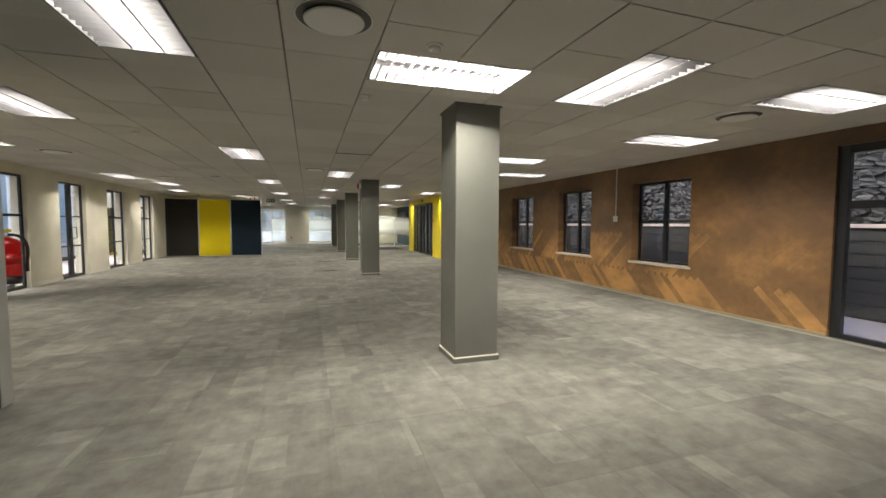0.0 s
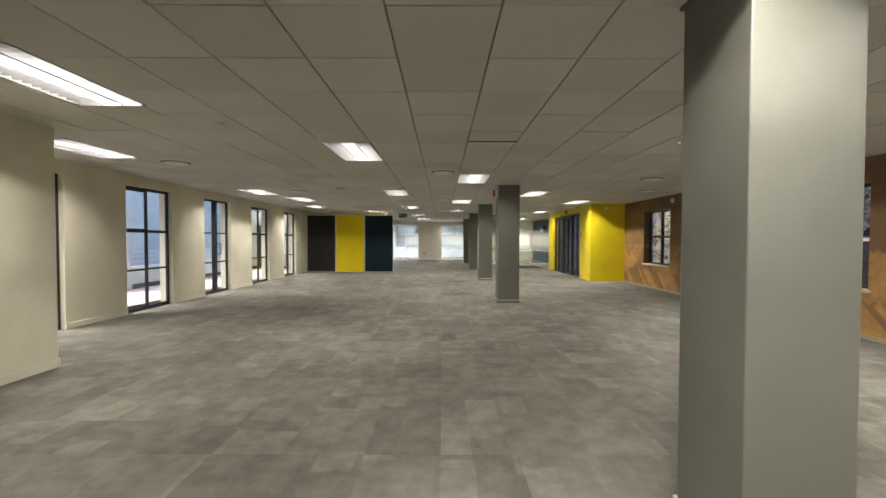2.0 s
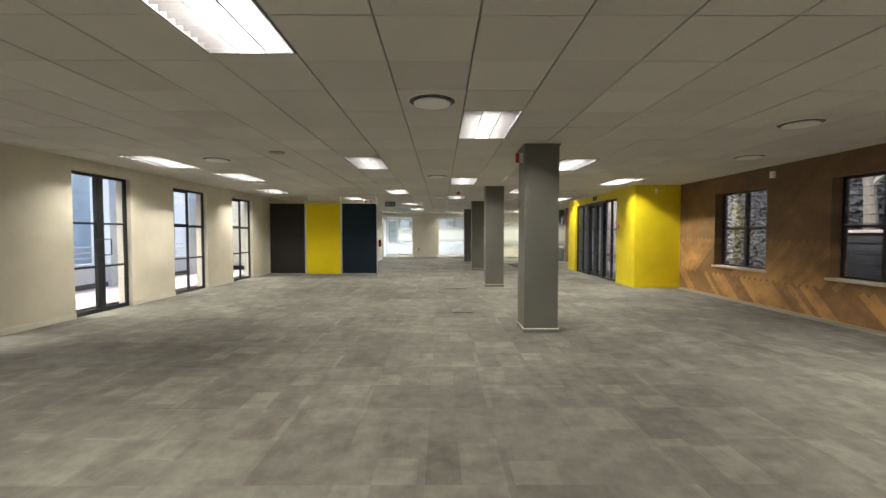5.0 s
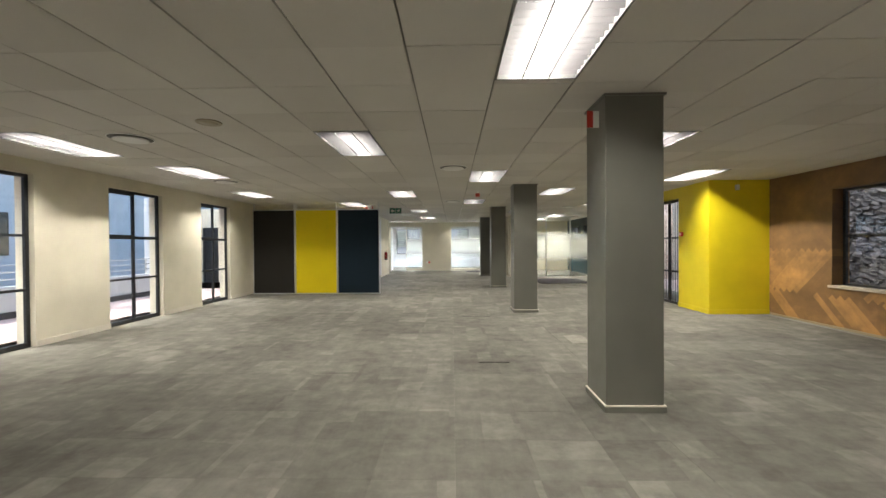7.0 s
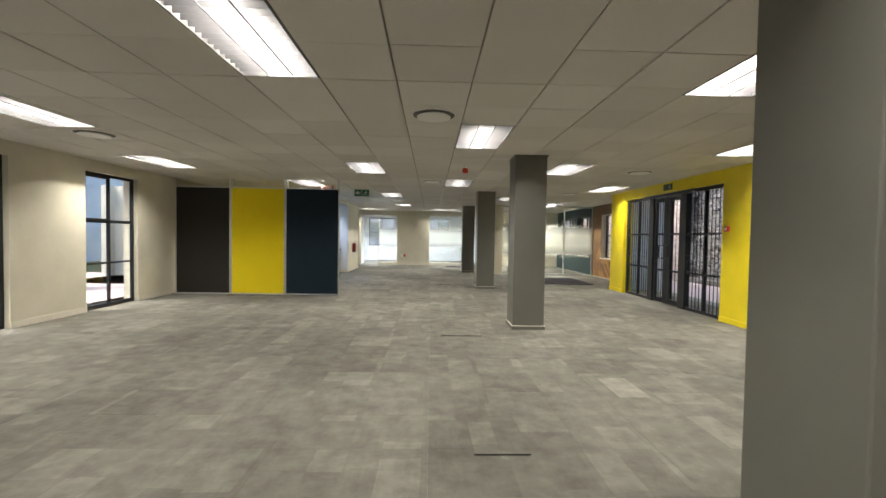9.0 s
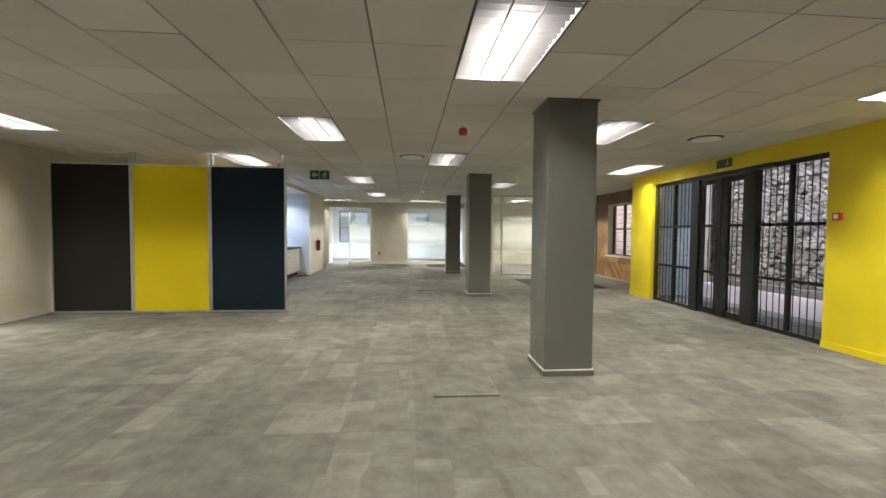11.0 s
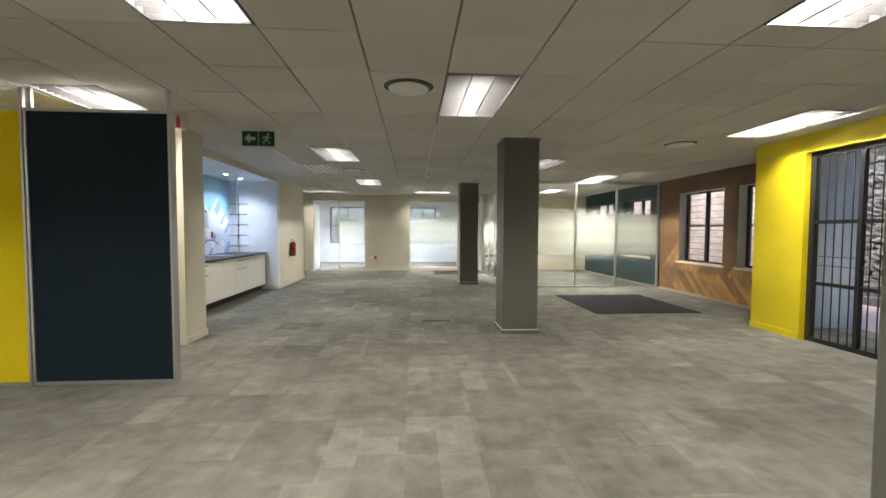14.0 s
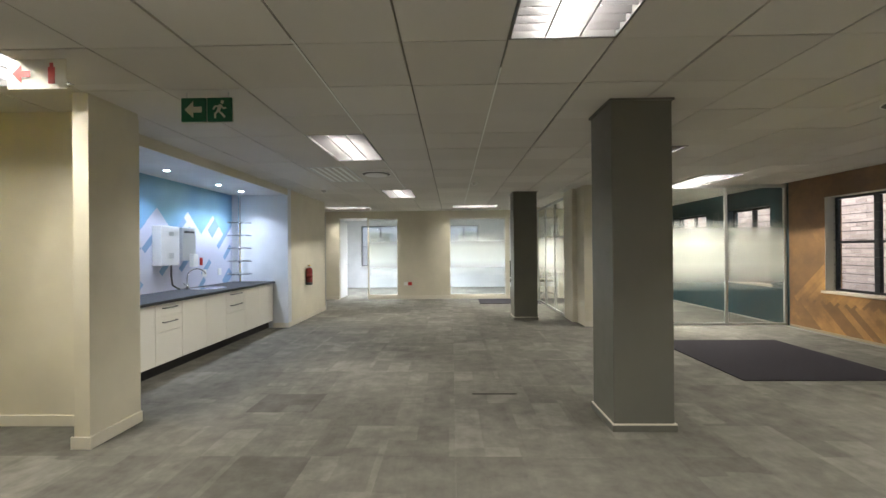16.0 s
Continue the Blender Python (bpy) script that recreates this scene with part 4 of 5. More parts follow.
for i, (a, b) in enumerate(zip(EDGES, EDGES[1:])):
    c = thing("kitchen_cabinet", (-3.2, (a + b) / 2, 0), "white drawer cabinet with steel bar handles" if i in (1, 3) else "plain white kitchen cabinet on a black plinth", "cabinet", "white kitchen cabinets")
    part("body", boxes((-3.60, -2.865, a + 0.001, b - 0.001, 0.13, 0.834)), CUPBOARD, c)
    part("plinth", boxes((-3.55, -2.93, a + 0.001, b - 0.001, 0.0, 0.13)), BLACK, c, "black recessed plinth")
    if i in (1, 3):
        for z0, z1 in ((0.135, 0.50), (0.505, 0.68), (0.685, 0.832)):
            d = part("drawer_front", boxes((-2.864, -2.846, a + 0.004, b - 0.004, z0, z1), bevel=0.002), CUPBOARD, c)
            if z0 > 0.4:
                hz = (z0 + z1) / 2 + 0.02
                part("handle", tube([(-2.846, a + 0.12, hz), (-2.82, a + 0.12, hz), (-2.82, b - 0.12, hz), (-2.846, b - 0.12, hz)], 0.007, 8), DARKSTEEL, d, "steel bar handle")
    else:
        n = 2 if b - a > 0.7 else 1
        for k in range(n):
            p0, p1 = a + (b - a) * k / n, a + (b - a) * (k + 1) / n
            part("door", boxes((-2.864, -2.846, p0 + 0.003, p1 - 0.003, 0.135, 0.832), bevel=0.002), CUPBOARD, c)
sink = thing("sink", (-3.2, 23.9, 0.872), "round steel sink set into the worktop", "sink")
part("rim", lathe([(0.25, 0.0), (0.25, 0.005), (0.225, 0.006), (0.21, 0.0015)], (-3.22, 23.9, 0.8725)), CHROME, sink)
tap = thing("tap", (-3.45, 23.75, 0.872), "chrome swan-neck kitchen tap", "tap")
part("body", lathe([(0.026, 0), (0.022, 0.04), (0.016, 0.09)], (-3.45, 23.75, 0.872), 16), CHROME, tap)
part("spout", tube([(-3.45, 23.75, 0.95)] + [(-3.45 + 0.11 - 0.11 * math.cos(a), 23.75 + 0.06 - 0.06 * math.cos(a), 1.05 + 0.13 * math.sin(a)) for a in [k * math.pi / 10 for k in range(10)]], 0.010, 10), CHROME, tap)
part("lever", tube([(-3.45, 23.74, 0.93), (-3.42, 23.62, 0.97)], 0.007, 8), CHROME, tap)
heater = thing("water_heater", (-3.55, 23.28, 1.24), "white wall-mounted water boiler with a black pipe", "water heater")
part("case", boxes((-3.615, -3.48, 23.25, 23.63, 1.24, 1.80), bevel=0.012), PLASTIC, heater)
part("badge", boxes((-3.48, -3.476, 23.40, 23.50, 1.66, 1.72)), ALU, heater)
part("dial", boxes((-3.48, -3.474, 23.40, 23.50, 1.34, 1.42)), ALU, heater)
part("pipe", tube([(-3.52, 23.5, 1.24), (-3.52, 23.5, 1.1), (-3.52, 23.53, 0.95), (-3.48, 23.62, 0.885)], 0.012, 8), BLACK, heater)
towel = thing("towel_dispenser", (-3.58, 23.75, 1.28), "brushed steel paper towel dispenser on the wall", "dispenser")
part("case", boxes((-3.615, -3.52, 23.76, 24.08, 1.30, 1.80), bevel=0.006), ALU, towel)
part("slot", boxes((-3.52, -3.517, 23.80, 24.04, 1.72, 1.75)), BLACK, towel)
soap = thing("soap_dispenser", (-3.5, 23.96, 1.2), "white soap dispenser with a red lever", "dispenser")
part("bottle", boxes((-3.515, -3.44, 23.90, 24.02, 1.20, 1.40), bevel=0.015), PLASTIC, soap)
part("lever", boxes((-3.44, -3.41, 24.04, 24.08, 1.22, 1.34), bevel=0.006), DULLRED, soap)
for y in (24.45, 24.9):
    sk = thing("socket", (-3.61, y, 1.05), "white double wall socket above the worktop", "socket", "kitchen sockets")
    part("plate", boxes((-3.616, -3.604, y - 0.05, y + 0.05, 1.02, 1.14), bevel=0.003), PLASTIC, sk)
    part("switch", boxes((-3.604, -3.599, y - 0.012, y + 0.012, 1.095, 1.12)), PLASTIC, sk)
rack = thing("glass_shelf_rack", (-3.30, 25.0, 0.872), "chrome pole with five small glass shelves", "shelf")
part("pole", tube([(-3.30, 25.0, 0.874), (-3.30, 25.0, 2.489)], 0.022, 14), CHROME, rack)
for k in range(5):
    z = 1.02 + 0.23 * k
    sh = part("shelf", lathe([(0.20, 0.0), (0.20, 0.008)], (-3.30, 25.0, z), 28), GLASS, rack, "round glass shelf")
    sh.visible_shadow = False
    part("rim", tube([(-3.30 + 0.203 * math.cos(a), 25.0 + 0.203 * math.sin(a), z + 0.02) for a in [j * math.pi / 12 for j in range(25)]], 0.004, 6), CHROME, sh)
    part("clamp", lathe([(0.032, -0.02), (0.032, 0.03)], (-3.30, 25.0, z), 14), CHROME, sh)
for y in (21.72, 22.91, 24.10, 24.80):
    dl = thing("downlight", (-3.16, y, 2.49), "small lit recessed downlight over the worktop", "downlight", "kitchen downlights")
    part("ring", lathe([(0.055, -0.006), (0.055, 0.0), (0.038, 0.0)], (-3.16, y, 2.488), 20), CHROME, dl)
    part("lens", lathe([(0.036, -0.004), (0.036, -0.001)], (-3.16, y, 2.486), 20), SPOT, dl)
    l = bpy.data.lights.new("downlight_lamp", "SPOT")
    l.energy, l.color, l.spot_size, l.spot_blend, l.shadow_soft_size = 24, (0.70, 0.80, 1.0), radians(125), 0.7, 0.04
    lo = new("downlight_lamp", l)
    lo.location = (-3.16, y, 2.475)


def extinguisher(at, r, h, name_label, side, paint):
    """A hung extinguisher: body, foot, valve, lever, hose. side: way that the hose hangs, along x or y."""
    x, y, z = at
    e = thing("fire_extinguisher", at, name_label, "fire extinguisher")
    part("cylinder", lathe([(r * 0.98, h * 0.14), (r, h * 0.15), (r, h * 0.72), (r * 0.92, h * 0.79), (r * 0.55, h * 0.84), (r * 0.33, h * 0.855)], at, 28), paint, e, "glossy red steel cylinder")
    part("foot", lathe([(r * 0.97, 0.0), (r * 1.01, 0.01), (r * 1.01, h * 0.14), (r * 0.95, h * 0.145)], at, 28), BLACK, e, "black plastic foot")
    part("valve", lathe([(r * 0.3, h * 0.855), (r * 0.3, h * 0.91), (r * 0.22, h * 0.94)], at, 14), ALU, e)
    sx, sy = side
    part("lever", tube([(x - sx * r * 0.2, y - sy * r * 0.2, z + h * 0.93), (x - sx * r * 1.0, y - sy * r * 1.0, z + h * 0.99)], 0.008, 8), BLACK, e)
    part("carry_handle", tube([(x - sx * r * 0.2, y - sy * r * 0.2, z + h * 0.91), (x - sx * r * 1.1, y - sy * r * 1.1, z + h * 0.92)], 0.008, 8), ALU, e)
    part("tag", boxes((x - 0.015, x + 0.03, y - 0.015, y + 0.03, z + h * 0.95, z + h * 1.0)), BRASS, e, "yellow inspection tag")
    pts = []
    for k in range(13):
        a = k / 12
        out = r * (0.3 + 1.25 * math.sin(math.pi * min(1, a * 1.15) * 0.62))
        pts.append((x + sx * out, y + sy * out, z + h * (0.90 + 0.03 * math.sin(math.pi * a) - 0.68 * a * a)))
    part("hose", tube(pts, 0.012, 8), BLACK, e, "black rubber hose")
    part("label", lathe([(r * 1.004, h * 0.36), (r * 1.004, h * 0.56)], at, 28), paint, e)
    part("bracket", boxes((x - 0.02, x + 0.02, y - 0.02, y + 0.02, z + h * 0.80, z + h * 0.83)), ALU, e)
    return e


extinguisher((-1.885, 3.785, 0.92), 0.09, 0.43, "large red fire extinguisher with black hose hung on the wall end", (1, 0), RED)
extinguisher((-2.489, 26.28, 0.72), 0.07, 0.42, "dark red fire extinguisher hung on the cream wall", (0, 1), DARKRED)

# ---------------------------------------------------------------- chair in the office
CX, CY = 2.42, 30.55
ch = thing("office_chair", (CX, CY, 0), "black office swivel chair standing in the office", "chair")
part("seat", boxes((CX - 0.24, CX + 0.24, CY - 0.24, CY + 0.24, 0.43, 0.51), bevel=0.03), F_CHAR, ch)
back = boxes((CX - 0.22, CX + 0.22, CY - 0.03, CY + 0.03, -0.26, 0.26), bevel=0.025)
for v in back.verts:
    v.co = Vector((v.co.x, v.co.y + 0.25 + 0.18 * v.co.z, v.co.z + 0.82))
part("backrest", back, F_CHAR, ch)
part("back_arm", tube([(CX, CY + 0.1, 0.42), (CX, CY + 0.27, 0.44), (CX, CY + 0.26, 0.75)], 0.018, 8), BLACK, ch)
part("gas_lift", tube([(CX, CY, 0.09), (CX, CY, 0.43)], 0.025, 10), BLACK, ch)
for k in range(5):
    a = k * 2 * math.pi / 5
    leg = part("leg", tube([(CX, CY, 0.11), (CX + 0.28 * math.cos(a), CY + 0.28 * math.sin(a), 0.07)], 0.018, 8), BLACK, ch)
    part("castor", lathe([(0.025, 0.0), (0.028, 0.02), (0.02, 0.055)], (CX + 0.28 * math.cos(a), CY + 0.28 * math.sin(a), 0.0), 12), BLACK, leg)

# ---------------------------------------------------------------- mats
solid("entrance_mat", boxes((3.62, 5.44, 22.12, 24.08, 0.0, 0.012), bevel=0.004), MAT, "large dark grey entrance mat on the carpet", "mat")
solid("doormat", boxes((1.25, 2.85, 28.55, 29.60, 0.0, 0.012), bevel=0.004), MAT, "dark mat in front of the office door", "mat")


# ---------------------------------------------------------------- signs and small fittings
def arrow(cx, cz, s, y):
    bm = bmesh.new()
    for pts in (((-0.5, 0), (0.0, 0.5), (0.0, 0.17), (0.5, 0.17), (0.5, -0.17), (0.0, -0.17), (0.0, -0.5)),):
        bm.faces.new([bm.verts.new((cx + s * px, y, cz + s * pz)) for px, pz in pts])
    r = bmesh.ops.extrude_face_region(bm, geom=bm.faces[:])
    bmesh.ops.translate(bm, vec=(0, 0.002, 0), verts=[v for v in r["geom"] if isinstance(v, bmesh.types.BMVert)])
    bmesh.ops.recalc_face_normals(bm, faces=bm.faces)
    return bm


ex = thing("exit_sign", (-1.265, 20.62, 2.38), "green exit sign with white arrow hung from the ceiling", "sign")
part("plate", boxes((-1.45, -1.272, 20.615, 20.63, 2.38, 2.552), (-1.258, -1.08, 20.615, 20.63, 2.38, 2.552)), GREEN, ex)
part("backing", boxes((-1.456, -1.074, 20.631, 20.637, 2.374, 2.558)), SKIRT, ex)
part("arrow", arrow(-1.36, 2.466, 0.125, 20.611), SKIRT, ex)
FIG = (-1.169, 20.6125, 2.466)
fig = bmesh.new()
for pts, w in ((((0.012, 0.030), (-0.008, -0.010)), 0.012), (((0.010, 0.026), (-0.030, 0.022), (-0.044, 0.002)), 0.006), (((0.012, 0.026), (0.034, 0.006), (0.050, 0.012)), 0.006), (((-0.008, -0.012), (-0.030, -0.030), (-0.030, -0.062)), 0.007), (((-0.006, -0.012), (0.018, -0.030), (0.040, -0.056)), 0.007), (((0.020, 0.046), (0.026, 0.060)), 0.011)):
    for (ax, az), (bx, bz) in zip(pts, pts[1:]):
        d = Vector((bx - ax, 0, bz - az)).normalized() * w
        q = Vector((-d.z, 0, d.x))
        c0, c1 = Vector(FIG) + Vector((ax, 0, az)) - d * 0.4, Vector(FIG) + Vector((bx, 0, bz)) + d * 0.4
        v = [[fig.verts.new(p + Vector((0, dy, 0))) for p in (c0 - q, c1 - q, c1 + q, c0 + q)] for dy in (-0.0012, 0.0012)]
        fig.faces.new(v[0])
        fig.faces.new(v[1][::-1])
        for k in range(4):
            fig.faces.new((v[0][k], v[1][k], v[1][(k + 1) % 4], v[0][(k + 1) % 4]))
bmesh.ops.recalc_face_normals(fig, faces=fig.faces)
part("figure", fig, SKIRT, ex)
for x in (-1.42, -1.11):
    part("hanger", tube([(x, 20.634, 2.558), (x, 20.634, H)], 0.003, 6), ALU, ex)
fs = thing("fire_sign", (-1.98, 20.08, 2.42), "clear hanging sign with red arrow and extinguisher symbol", "sign")
part("plate", boxes((-2.16, -1.80, 20.078, 20.084, 2.42, 2.598)), SKIRT, fs)
part("arrow", arrow(-2.07, 2.51, 0.11, 20.074), DULLRED, fs)
part("symbol", boxes((-1.905, -1.865, 20.074, 20.077, 2.45, 2.55), (-1.895, -1.875, 20.074, 20.077, 2.551, 2.575)), DULLRED, fs)
gs = thing("exit_sign", (5.49, 18.45, 2.42), "dim green exit sign above the barred doors", "sign")
part("plate", boxes((5.478, 5.498, 18.30, 18.44, 2.42, 2.55), (5.478, 5.498, 18.46, 18.60, 2.42, 2.55)), DIMGREEN, gs)
part("arrow", boxes((5.474, 5.477, 18.355, 18.385, 2.45, 2.53), (5.474, 5.477, 18.335, 18.405, 2.45, 2.475)), OLDBEIGE, gs)
cp = thing("call_point", (5.49, 16.66, 1.55), "red fire alarm call point on the yellow wall", "alarm")
part("box", boxes((5.455, 5.499, 16.61, 16.70, 1.53, 1.62), bevel=0.006), DULLRED, cp)
part("glass_plate", boxes((5.452, 5.4545, 16.63, 16.68, 1.55, 1.60)), SIGNWHITE, cp)
ws = thing("wall_socket", (-0.76, Y_FAR - 0.01, 0.40), "white and red power sockets on the cream wall", "socket")
part("plate", boxes((-0.90, -0.785, Y_FAR - 0.014, Y_FAR - 0.001, 0.40, 0.50), bevel=0.003), PLASTIC, ws)
part("red_plate", boxes((-0.775, -0.665, Y_FAR - 0.014, Y_FAR - 0.001, 0.40, 0.50), bevel=0.003), DULLRED, ws, "red dedicated socket")
cd = thing("conduit", (6.63, 6.93, 1.5), "white cable conduit running down to a switch box", "conduit")
part("pipe", boxes((6.632, 6.649, 6.92, 6.94, 1.60, H)), SKIRT, cd)
part("switch_box", boxes((6.615, 6.649, 6.88, 6.98, 1.48, 1.60), bevel=0.004), PLASTIC, cd)
pir = thing("motion_sensor", (6.6, 12.8, 2.43), "small white motion sensor high on the wall", "sensor")
part("body", boxes((6.59, 6.649, 12.76, 12.84, 2.38, 2.5), bevel=0.01), PLASTIC, pir)
cam2 = thing("motion_sensor", (6.0, 15.69, 2.43), "small white motion sensor high on the yellow wall", "sensor")
part("body", boxes((5.99, 6.05, 15.66, 15.72, 2.40, 2.50), bevel=0.01), PLASTIC, cam2)

# ---------------------------------------------------------------- west court: covered walk, parapet, white building
fixed("pavement_west", boxes((-9.0, XL - 0.285, 3.0, 24.0, -0.005, 0.0), (-11.0, -9.0, 19.9, 24.0, -0.005, 0.0)), PAVING, "pale pinkish paving of the covered walk", "pavement")
par = fixed("parapet", boxes((-8.3, -8.1, 3.0, 20.1, 0.0, 0.62), bevel=0.01), OUTWHITE, "low white parapet wall along the walk", "parapet")
part("base_band", boxes((-8.099, -8.085, 3.0, 20.1, 0.0, 0.13)), SLATE, par, "dark band at the foot of the parapet")
rail = thing("railing", (-8.2, 12, 0.62), "grey tubular steel railing on the parapet", "railing")
for z in (0.76, 0.90, 1.04):
    part("rail", tube([(-8.2, 3.0, z), (-8.2, 20.1, z)], 0.016, 8), ALU, rail)
for k in range(12):
    part("post", tube([(-8.2, 3.2 + 1.45 * k, 0.62), (-8.2, 3.2 + 1.45 * k, 1.04)], 0.02, 8), ALU, rail)
PIL = None
for y in (5.6, 9.2, 12.9, 16.4, 19.8):
    if PIL is None:
        PIL = solid("pillar", boxes((-0.25, 0.25, -0.3, 0.3, 0, H + 0.2), bevel=0.01), OUTWHITE, "white plastered pillar of the covered walk", "pillar", "walk pillars", "structure")
        PIL.matrix_basis = pose(-8.25, y, 0)
    else:
        copy_thing(PIL, pose(-8.25, y, 0))
ew = fixed("wall_walk_end", wall_x(23.2, 23.4, -9.6, XL - 0.29, 0, H + 0.2, [(-9.03, -8.42, 0, 2.1), (-7.55, -6.35, 0, 2.15)]), CREAM, "cream wall with a dark doorway closing the covered walk", "wall")
part("door_frame", boxes((-7.55, -7.47, 23.22, 23.32, 0, 2.15), (-6.43, -6.35, 23.22, 23.32, 0, 2.15), (-7.47, -6.43, 23.22, 23.32, 2.07, 2.15), (-7.0, -6.9, 23.22, 23.32, 0, 2.07)), STEEL, ew)
part("side_frame", boxes((-9.03, -8.97, 23.22, 23.32, 0, 2.1), (-8.48, -8.42, 23.22, 23.32, 0, 2.1), (-8.97, -8.48, 23.22, 23.32, 2.04, 2.1), (-8.97, -8.48, 23.26, 23.30, 0, 2.04)), STEEL, ew, "dark closed door in the end wall")
part("pilaster", boxes((-9.6, -9.42, 22.9, 23.198, 0, H + 0.2)), CREAM, ew)
part("back_wall", boxes((-8.2, -5.7, 25.0, 25.1, 0, H)), CREAM, ew)
court = thing("court_building", (-16, 12, 0), "white plastered building across the court with dark windows", "building")
part("wall", boxes((-16.3, -16.0, -6, 40, -0.1, 6.5)), OUTWHITE, court)
part("roof", boxes((-17.0, -15.6, -6, 40, 6.502, 6.7)), FACADE, court)
for k in range(9):
    y = -1.9 + 4.6 * k
    for z in (1.1, 4.6) if k == 5 else (4.6,):
        w = part("window", boxes((-15.998, -15.96, y, y + 1.5, z, z + 1.6)), STEEL, court)
        part("pane", boxes((-15.958, -15.952, y + 0.06, y + 0.72, z + 0.06, z + 1.54)), GLASS, w)
        part("pane", boxes((-15.958, -15.952, y + 0.78, y + 1.44, z + 0.06, z + 1.54)), GLASS, w)

# ---------------------------------------------------------------- east side: paving, stone bank, trees, downpipes
fixed("pavement_east", boxes((XR + 0.285, 9.4, -3.0, 34.0, -0.05, -0.02), (5.73, XR + 0.284, 15.91, 20.97, -0.05, -0.02)), PAVING, "pinkish paving outside the barred doors", "pavement")
fixed("kerb", boxes((9.2, 9.4, -3.0, 34.0, -0.02, 0.14), bevel=0.02), STONE, "stone kerb at the foot of the bank", "kerb")
bank = fixed("stone_bank", boxes((9.75, 12.0, -3.0, 34.0, -0.1, 3.6)), SOIL, "dry stone retaining wall of rough grey blocks", "retaining wall")
srnd = random.Random(11)


def stone_mesh(seed):
    r = random.Random(seed)
    bm = boxes((-0.09, 0.16, -0.20, 0.20, -0.105, 0.105))
    bmesh.ops.subdivide_edges(bm, edges=bm.edges[:], cuts=1, use_grid_fill=True)
    for v in bm.verts:
        s = 1 - 0.16 * max(0, abs(v.co.y) / 0.2 + abs(v.co.z) / 0.105 - 1.2)
        v.co = Vector((v.co.x * s - r.uniform(0, 0.05), v.co.y * s + r.uniform(-0.045, 0.045), v.co.z * s + r.uniform(-0.03, 0.03)))
    return bm


STONES = [mesh_of("stone", stone_mesh(k), STONE) for k in range(6)]
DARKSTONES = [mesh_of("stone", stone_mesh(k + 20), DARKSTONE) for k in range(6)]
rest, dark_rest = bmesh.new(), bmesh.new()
# stones before y 18 are smaller and use the darker stone colour
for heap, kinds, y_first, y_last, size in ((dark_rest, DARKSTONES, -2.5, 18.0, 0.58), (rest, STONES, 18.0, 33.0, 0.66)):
    z = 0.05
    while z < 3.6:
        y = y_first + srnd.random() * 0.3 * size
        while y < y_last:
            m = Matrix.Translation((9.70 + 0.05 * z + srnd.uniform(-0.04, 0.04), y, z)) @ Euler((srnd.uniform(-0.2, 0.2), srnd.uniform(-0.1, 0.1), srnd.uniform(-0.15, 0.15))).to_matrix().to_4x4() @ Matrix.Diagonal((1, size * srnd.uniform(0.65, 1.1), size * srnd.uniform(0.8, 1.12), 1))
            me = kinds[srnd.randrange(6)]
            if 19.0 < y < 23.0 and 0.3 < z < 2.0:
                s = new("stone", me)
                s.parent, s.matrix_basis = bank, m
            else:
                n0 = len(heap.verts)
                heap.from_mesh(me)
                heap.verts.ensure_lookup_table()
                for v in heap.verts[n0:]:
                    v.co = m @ v.co
            y += size * srnd.uniform(0.28, 0.44)
        z += 0.20 * size
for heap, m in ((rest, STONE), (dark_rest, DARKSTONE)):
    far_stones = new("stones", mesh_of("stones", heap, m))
    far_stones.parent = bank
    tagged(far_stones, kind="stuff")

brick_back = fixed("brick_wall", boxes((8.92, 9.2, 23.5, 34.0, -0.05, 3.9)), MORTAR, "neighbouring wall of pale pinkish bricks", "wall")
BRICK = mesh_of("brick", boxes((-0.012, 0.03, 0.005, 0.225, 0.005, 0.075)), BRICKS)
bv, bf = [], []
for k in range(46):
    for j in range(46):
        y, z = 23.52 + 0.23 * j + (0.115 if k % 2 else 0.0), 0.08 * k
        if 24.2 < y < 27.0 and 0.6 < z < 2.3:
            b = new("brick", BRICK)
            b.parent, b.location = brick_back, (8.90 + srnd.uniform(-0.004, 0.004), y, z)
        elif y < 33.8:
            n = len(bv)
            x = 8.888 + srnd.uniform(-0.004, 0.004)
            bv += [(x, y + 0.005, z + 0.005), (x, y + 0.225, z + 0.005), (x, y + 0.225, z + 0.075), (x, y + 0.005, z + 0.075), (8.93, y + 0.005, z + 0.005), (8.93, y + 0.225, z + 0.005), (8.93, y + 0.225, z + 0.075), (8.93, y + 0.005, z + 0.075)]
            bf += [(n + 3, n + 2, n + 1, n), (n, n + 1, n + 5, n + 4), (n + 1, n + 2, n + 6, n + 5), (n + 2, n + 3, n + 7, n + 6), (n + 3, n, n + 4, n + 7)]
bm_rest = bpy.data.meshes.new("bricks")
bm_rest.from_pydata(bv, [], bf)
bm_rest.materials.append(BRICKS)
br = new("bricks", bm_rest)
br.parent = brick_back
tagged(br, kind="stuff")
gw = fixed("garden_wall", boxes((8.45, 8.65, -3.0, 14.6, -0.05, 1.38)), SLATE, "dark slate-coloured garden wall with a pale coping", "wall")
part("coping", boxes((8.40, 8.70, -3.0, 14.6, 1.382, 1.44), bevel=0.008), PAVING, gw, "pale stone coping")
for k in range(7):
    part("course", boxes((8.435, 8.449, -3.0, 14.6, 0.02 + 0.195 * k, 0.195 + 0.195 * k), bevel=0.004), SLATE, gw)
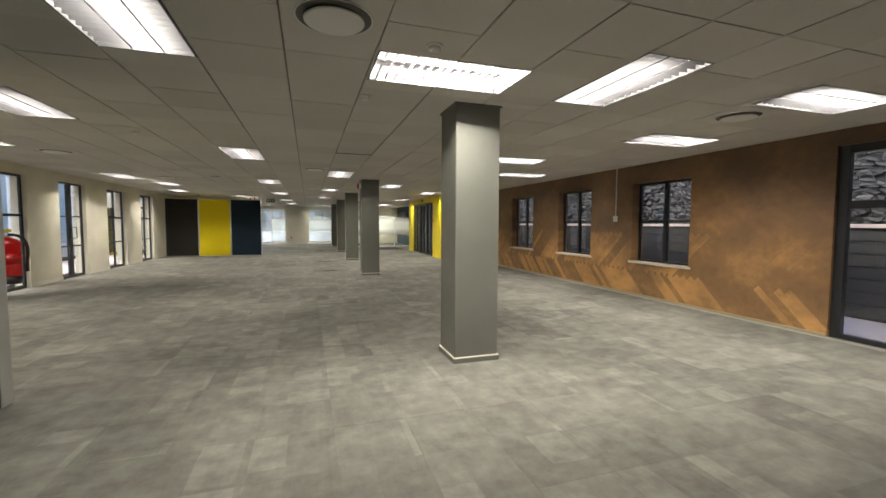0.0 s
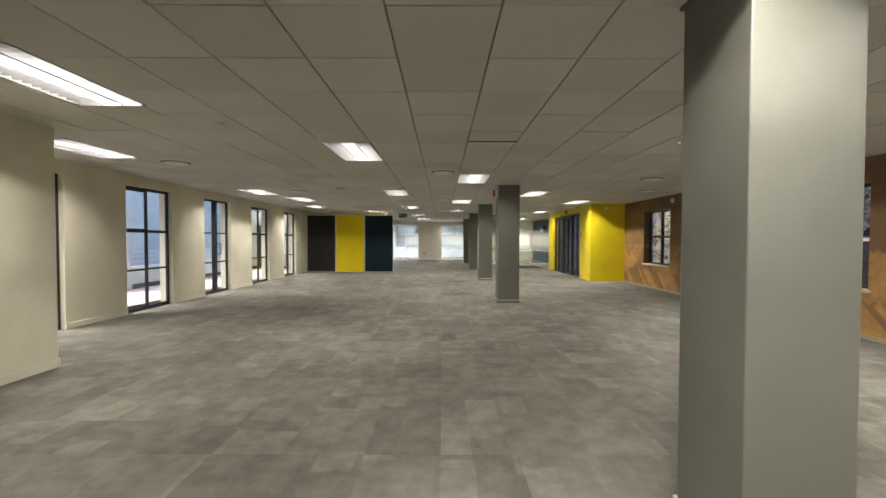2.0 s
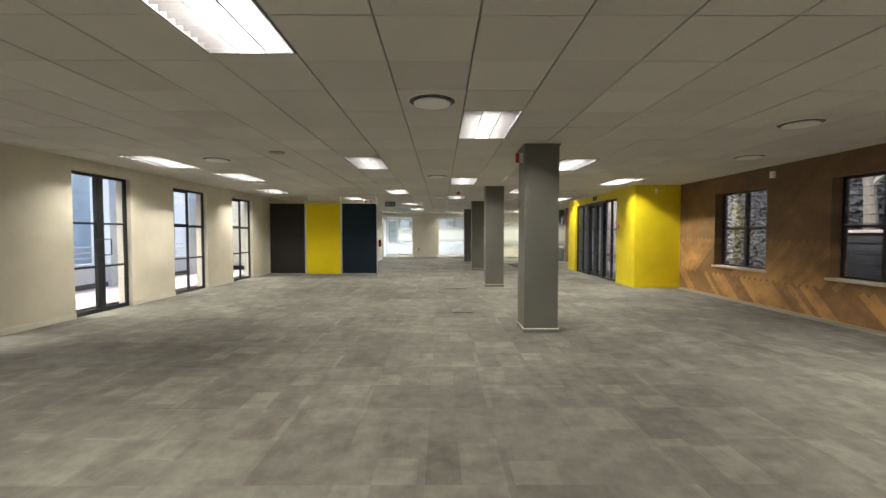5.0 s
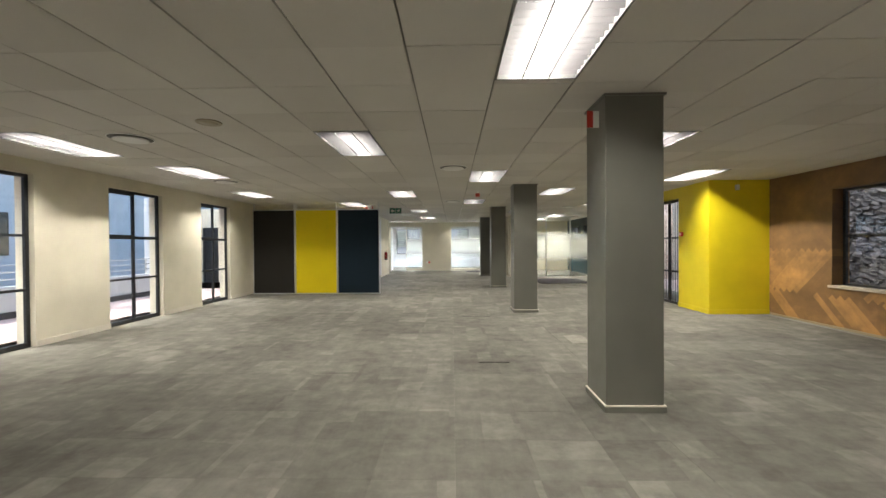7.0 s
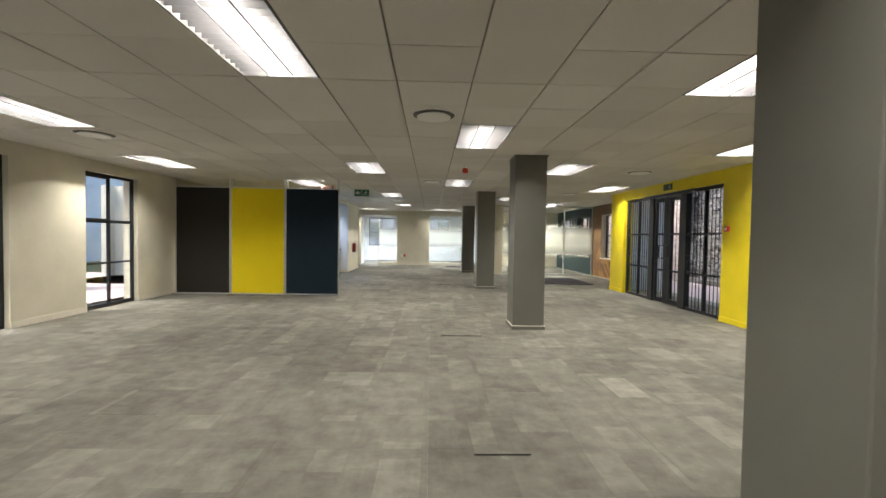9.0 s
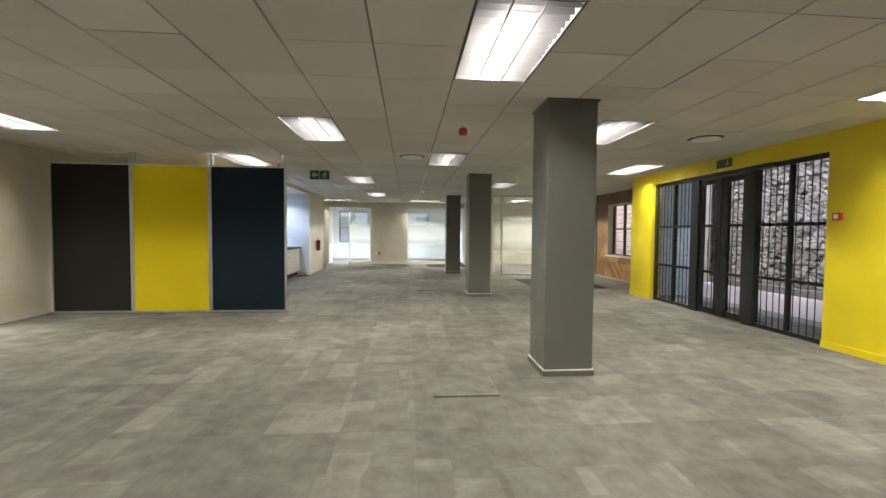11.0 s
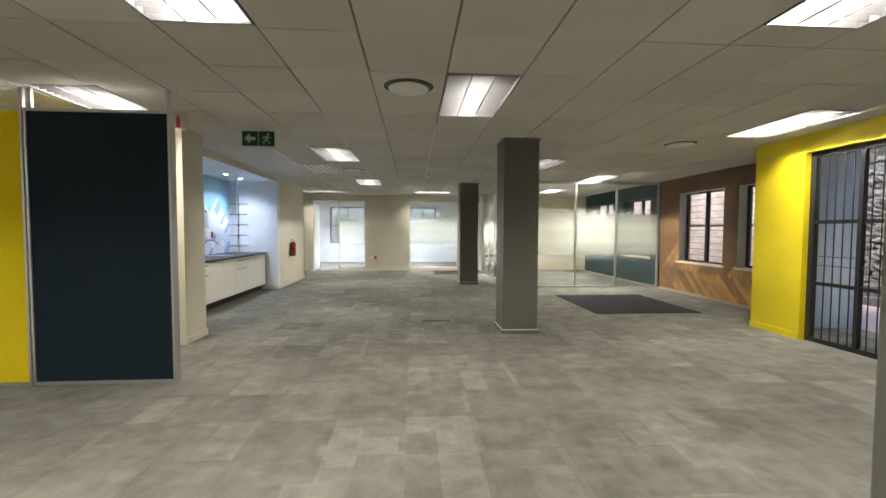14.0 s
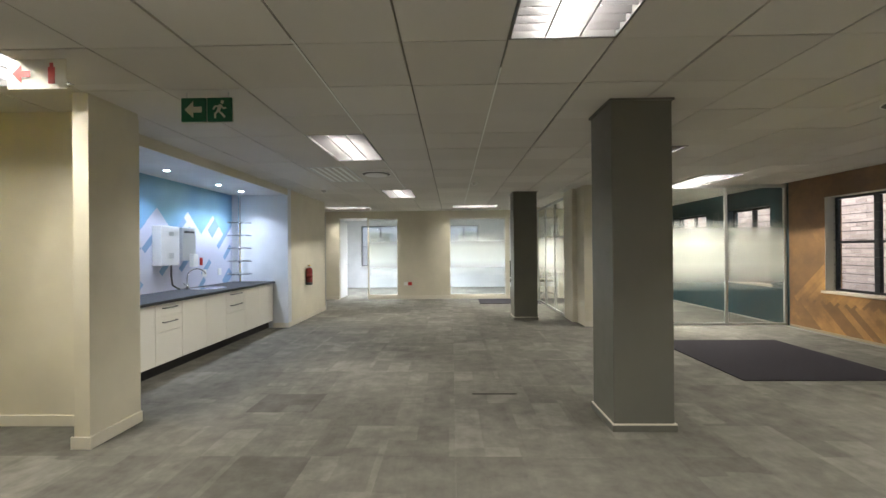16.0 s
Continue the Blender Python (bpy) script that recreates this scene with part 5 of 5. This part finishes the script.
dp = thing("downpipe", (7.6, 17.5, 0), "grey steel post standing on the paving", "post")
part("pipe", boxes((7.5, 7.62, 17.55, 17.67, -0.02, 3.6), bevel=0.01), ALU, dp)


def tree(at, height, seed):
    r = random.Random(seed)
    x, y, z = at
    t = thing("tree", at, "tree with a pale grey trunk above the stone wall", "tree")
    lean = (r.uniform(-0.3, 0.3), r.uniform(-0.5, 0.5))
    pts = [(x + lean[0] * k / 6, y + lean[1] * k / 6 + 0.05 * math.sin(k * 2), z + height * k / 6) for k in range(7)]
    trunk = tube(pts, 0.1, 10, radii=[0.15 - 0.018 * k for k in range(7)])
    tips = []
    for k in range(8):
        b = Vector(pts[3 + k % 4])
        d = Vector((r.uniform(-1, 1), r.uniform(-1, 1), r.uniform(0.2, 0.9)))
        e = b + d * height * 0.3
        tube([b, b + d * height * 0.15 + Vector((0, 0, 0.1)), e], 0.04, 6, trunk, [0.05, 0.035, 0.012])
        tips.append(e)
    part("trunk", trunk, BARK, t)
    vs, fs = [], []
    for e in tips + [Vector(pts[-1])]:
        for _ in range(170):
            c = e + Vector((r.gauss(0, 0.42), r.gauss(0, 0.42), r.gauss(0, 0.34)))
            q = Euler((r.uniform(0, 6), r.uniform(0, 6), r.uniform(0, 6))).to_matrix()
            n = len(vs)
            vs += [c + q @ Vector(p) for p in ((-0.06, 0, 0), (0, -0.028, 0.01), (0.07, 0, 0), (0, 0.028, 0.01))]
            fs.append((n, n + 1, n + 2, n + 3))
    me = bpy.data.meshes.new("crown")
    me.from_pydata([v - Vector(at) for v in vs], [], fs)
    me.materials.append(LEAF)
    c = new("crown", me)
    c.parent = t
    return t


tree((9.1, 13.4, 0.0), 4.6, 3)
tree((10.6, 19.4, 3.6), 3.4, 5)
tree((10.9, 6.0, 3.6), 3.6, 8)
tree((10.8, 24.5, 3.6), 3.2, 9)

fb = thing("far_building", (0, 46, 0), "pale plastered building seen through the office windows", "building")
part("wall", boxes((-16, 14, 46, 46.4, -0.1, 7.5)), FACADE, fb)
part("roof", boxes((-16.4, 14.4, 45.4, 47, 7.502, 7.8)), STEEL, fb)
for k in range(9):
    for z in (1.2, 4.6):
        w = part("window", boxes((-14.5 + 3.1 * k, -13.0 + 3.1 * k, 45.95, 45.998, z, z + 1.5)), PALEPOST, fb)
        part("pane", boxes((-14.44 + 3.1 * k, -13.06 + 3.1 * k, 45.94, 45.948, z + 0.06, z + 1.44)), GLASS, w)

# ---------------------------------------------------------------- carpet tiles, last
T = 0.5
tile_bm = boxes((0.0004, T - 0.0004, 0.0004, T - 0.0004, -0.006, 0.0))
TILE = mesh_of("carpet_tile", tile_bm, CARPET)
verts, faces = [], []
for i in range(-19, 14):
    for j in range(-8, 68):
        x, y = i * T + 0.03, j * T
        if x + T > XR + 0.01 or x < -6.1 and y < 21:
            continue
        if 0 <= j < 38 and -4 <= i < 4:
            c = new("carpet_tile", TILE)
            c.parent, c.location = slab, (x, y, srnd.uniform(-0.0012, 0.0))
        else:
            n = len(verts)
            a, b, c0, d = x + 0.0004, x + T - 0.0004, y + 0.0004, y + T - 0.0004
            verts += [(a, c0, 0), (b, c0, 0), (b, d, 0), (a, d, 0), (a, c0, -0.006), (b, c0, -0.006), (b, d, -0.006), (a, d, -0.006)]
            faces += [(n, n + 1, n + 2, n + 3), (n, n + 4, n + 5, n + 1), (n + 1, n + 5, n + 6, n + 2), (n + 2, n + 6, n + 7, n + 3), (n + 3, n + 7, n + 4, n)]
me = bpy.data.meshes.new("carpet_tiles")
me.from_pydata(verts, [], faces)
me.materials.append(CARPET)
rest_tiles = new("carpet_tiles", me)
rest_tiles.parent = slab
tagged(rest_tiles, kind="stuff")

# tiles whose edge has lifted out of the floor
for x0, x1, y0 in ((0.82, 1.18, 12.42), (0.69, 1.25, 15.545), (0.70, 1.14, 21.73)):
    bm = boxes((x0, x1, y0, y0 + 0.46, 0.0003, 0.010))
    for v in bm.verts:
        if v.co.z > 0.005 and v.co.y > y0 + 0.3:
            v.co.z = 0.001
    wedge = new("lifted_tile", mesh_of("lifted_tile", bm, CARPET))
    wedge.parent = slab
    # near-black strip added as the shade on the lifted edge
    edge = new("tile_backing", mesh_of("tile_backing", boxes((x0 + 0.01, x1 - 0.01, y0 - 0.003, y0 - 0.0005, 0.0003, 0.008)), SOIL))
    edge.parent = slab

# replaced tiles of another shade
for x0, x1, y0, y1, m in ((-1.33, -0.74, 21.28, 21.74, DARKTILE), (2.18, 2.46, 13.36, 13.86, PALETILE)):
    odd = new("replaced_tile", mesh_of("replaced_tile", boxes((x0, x1, y0, y1, 0.0003, 0.002)), m))
    odd.parent = slab
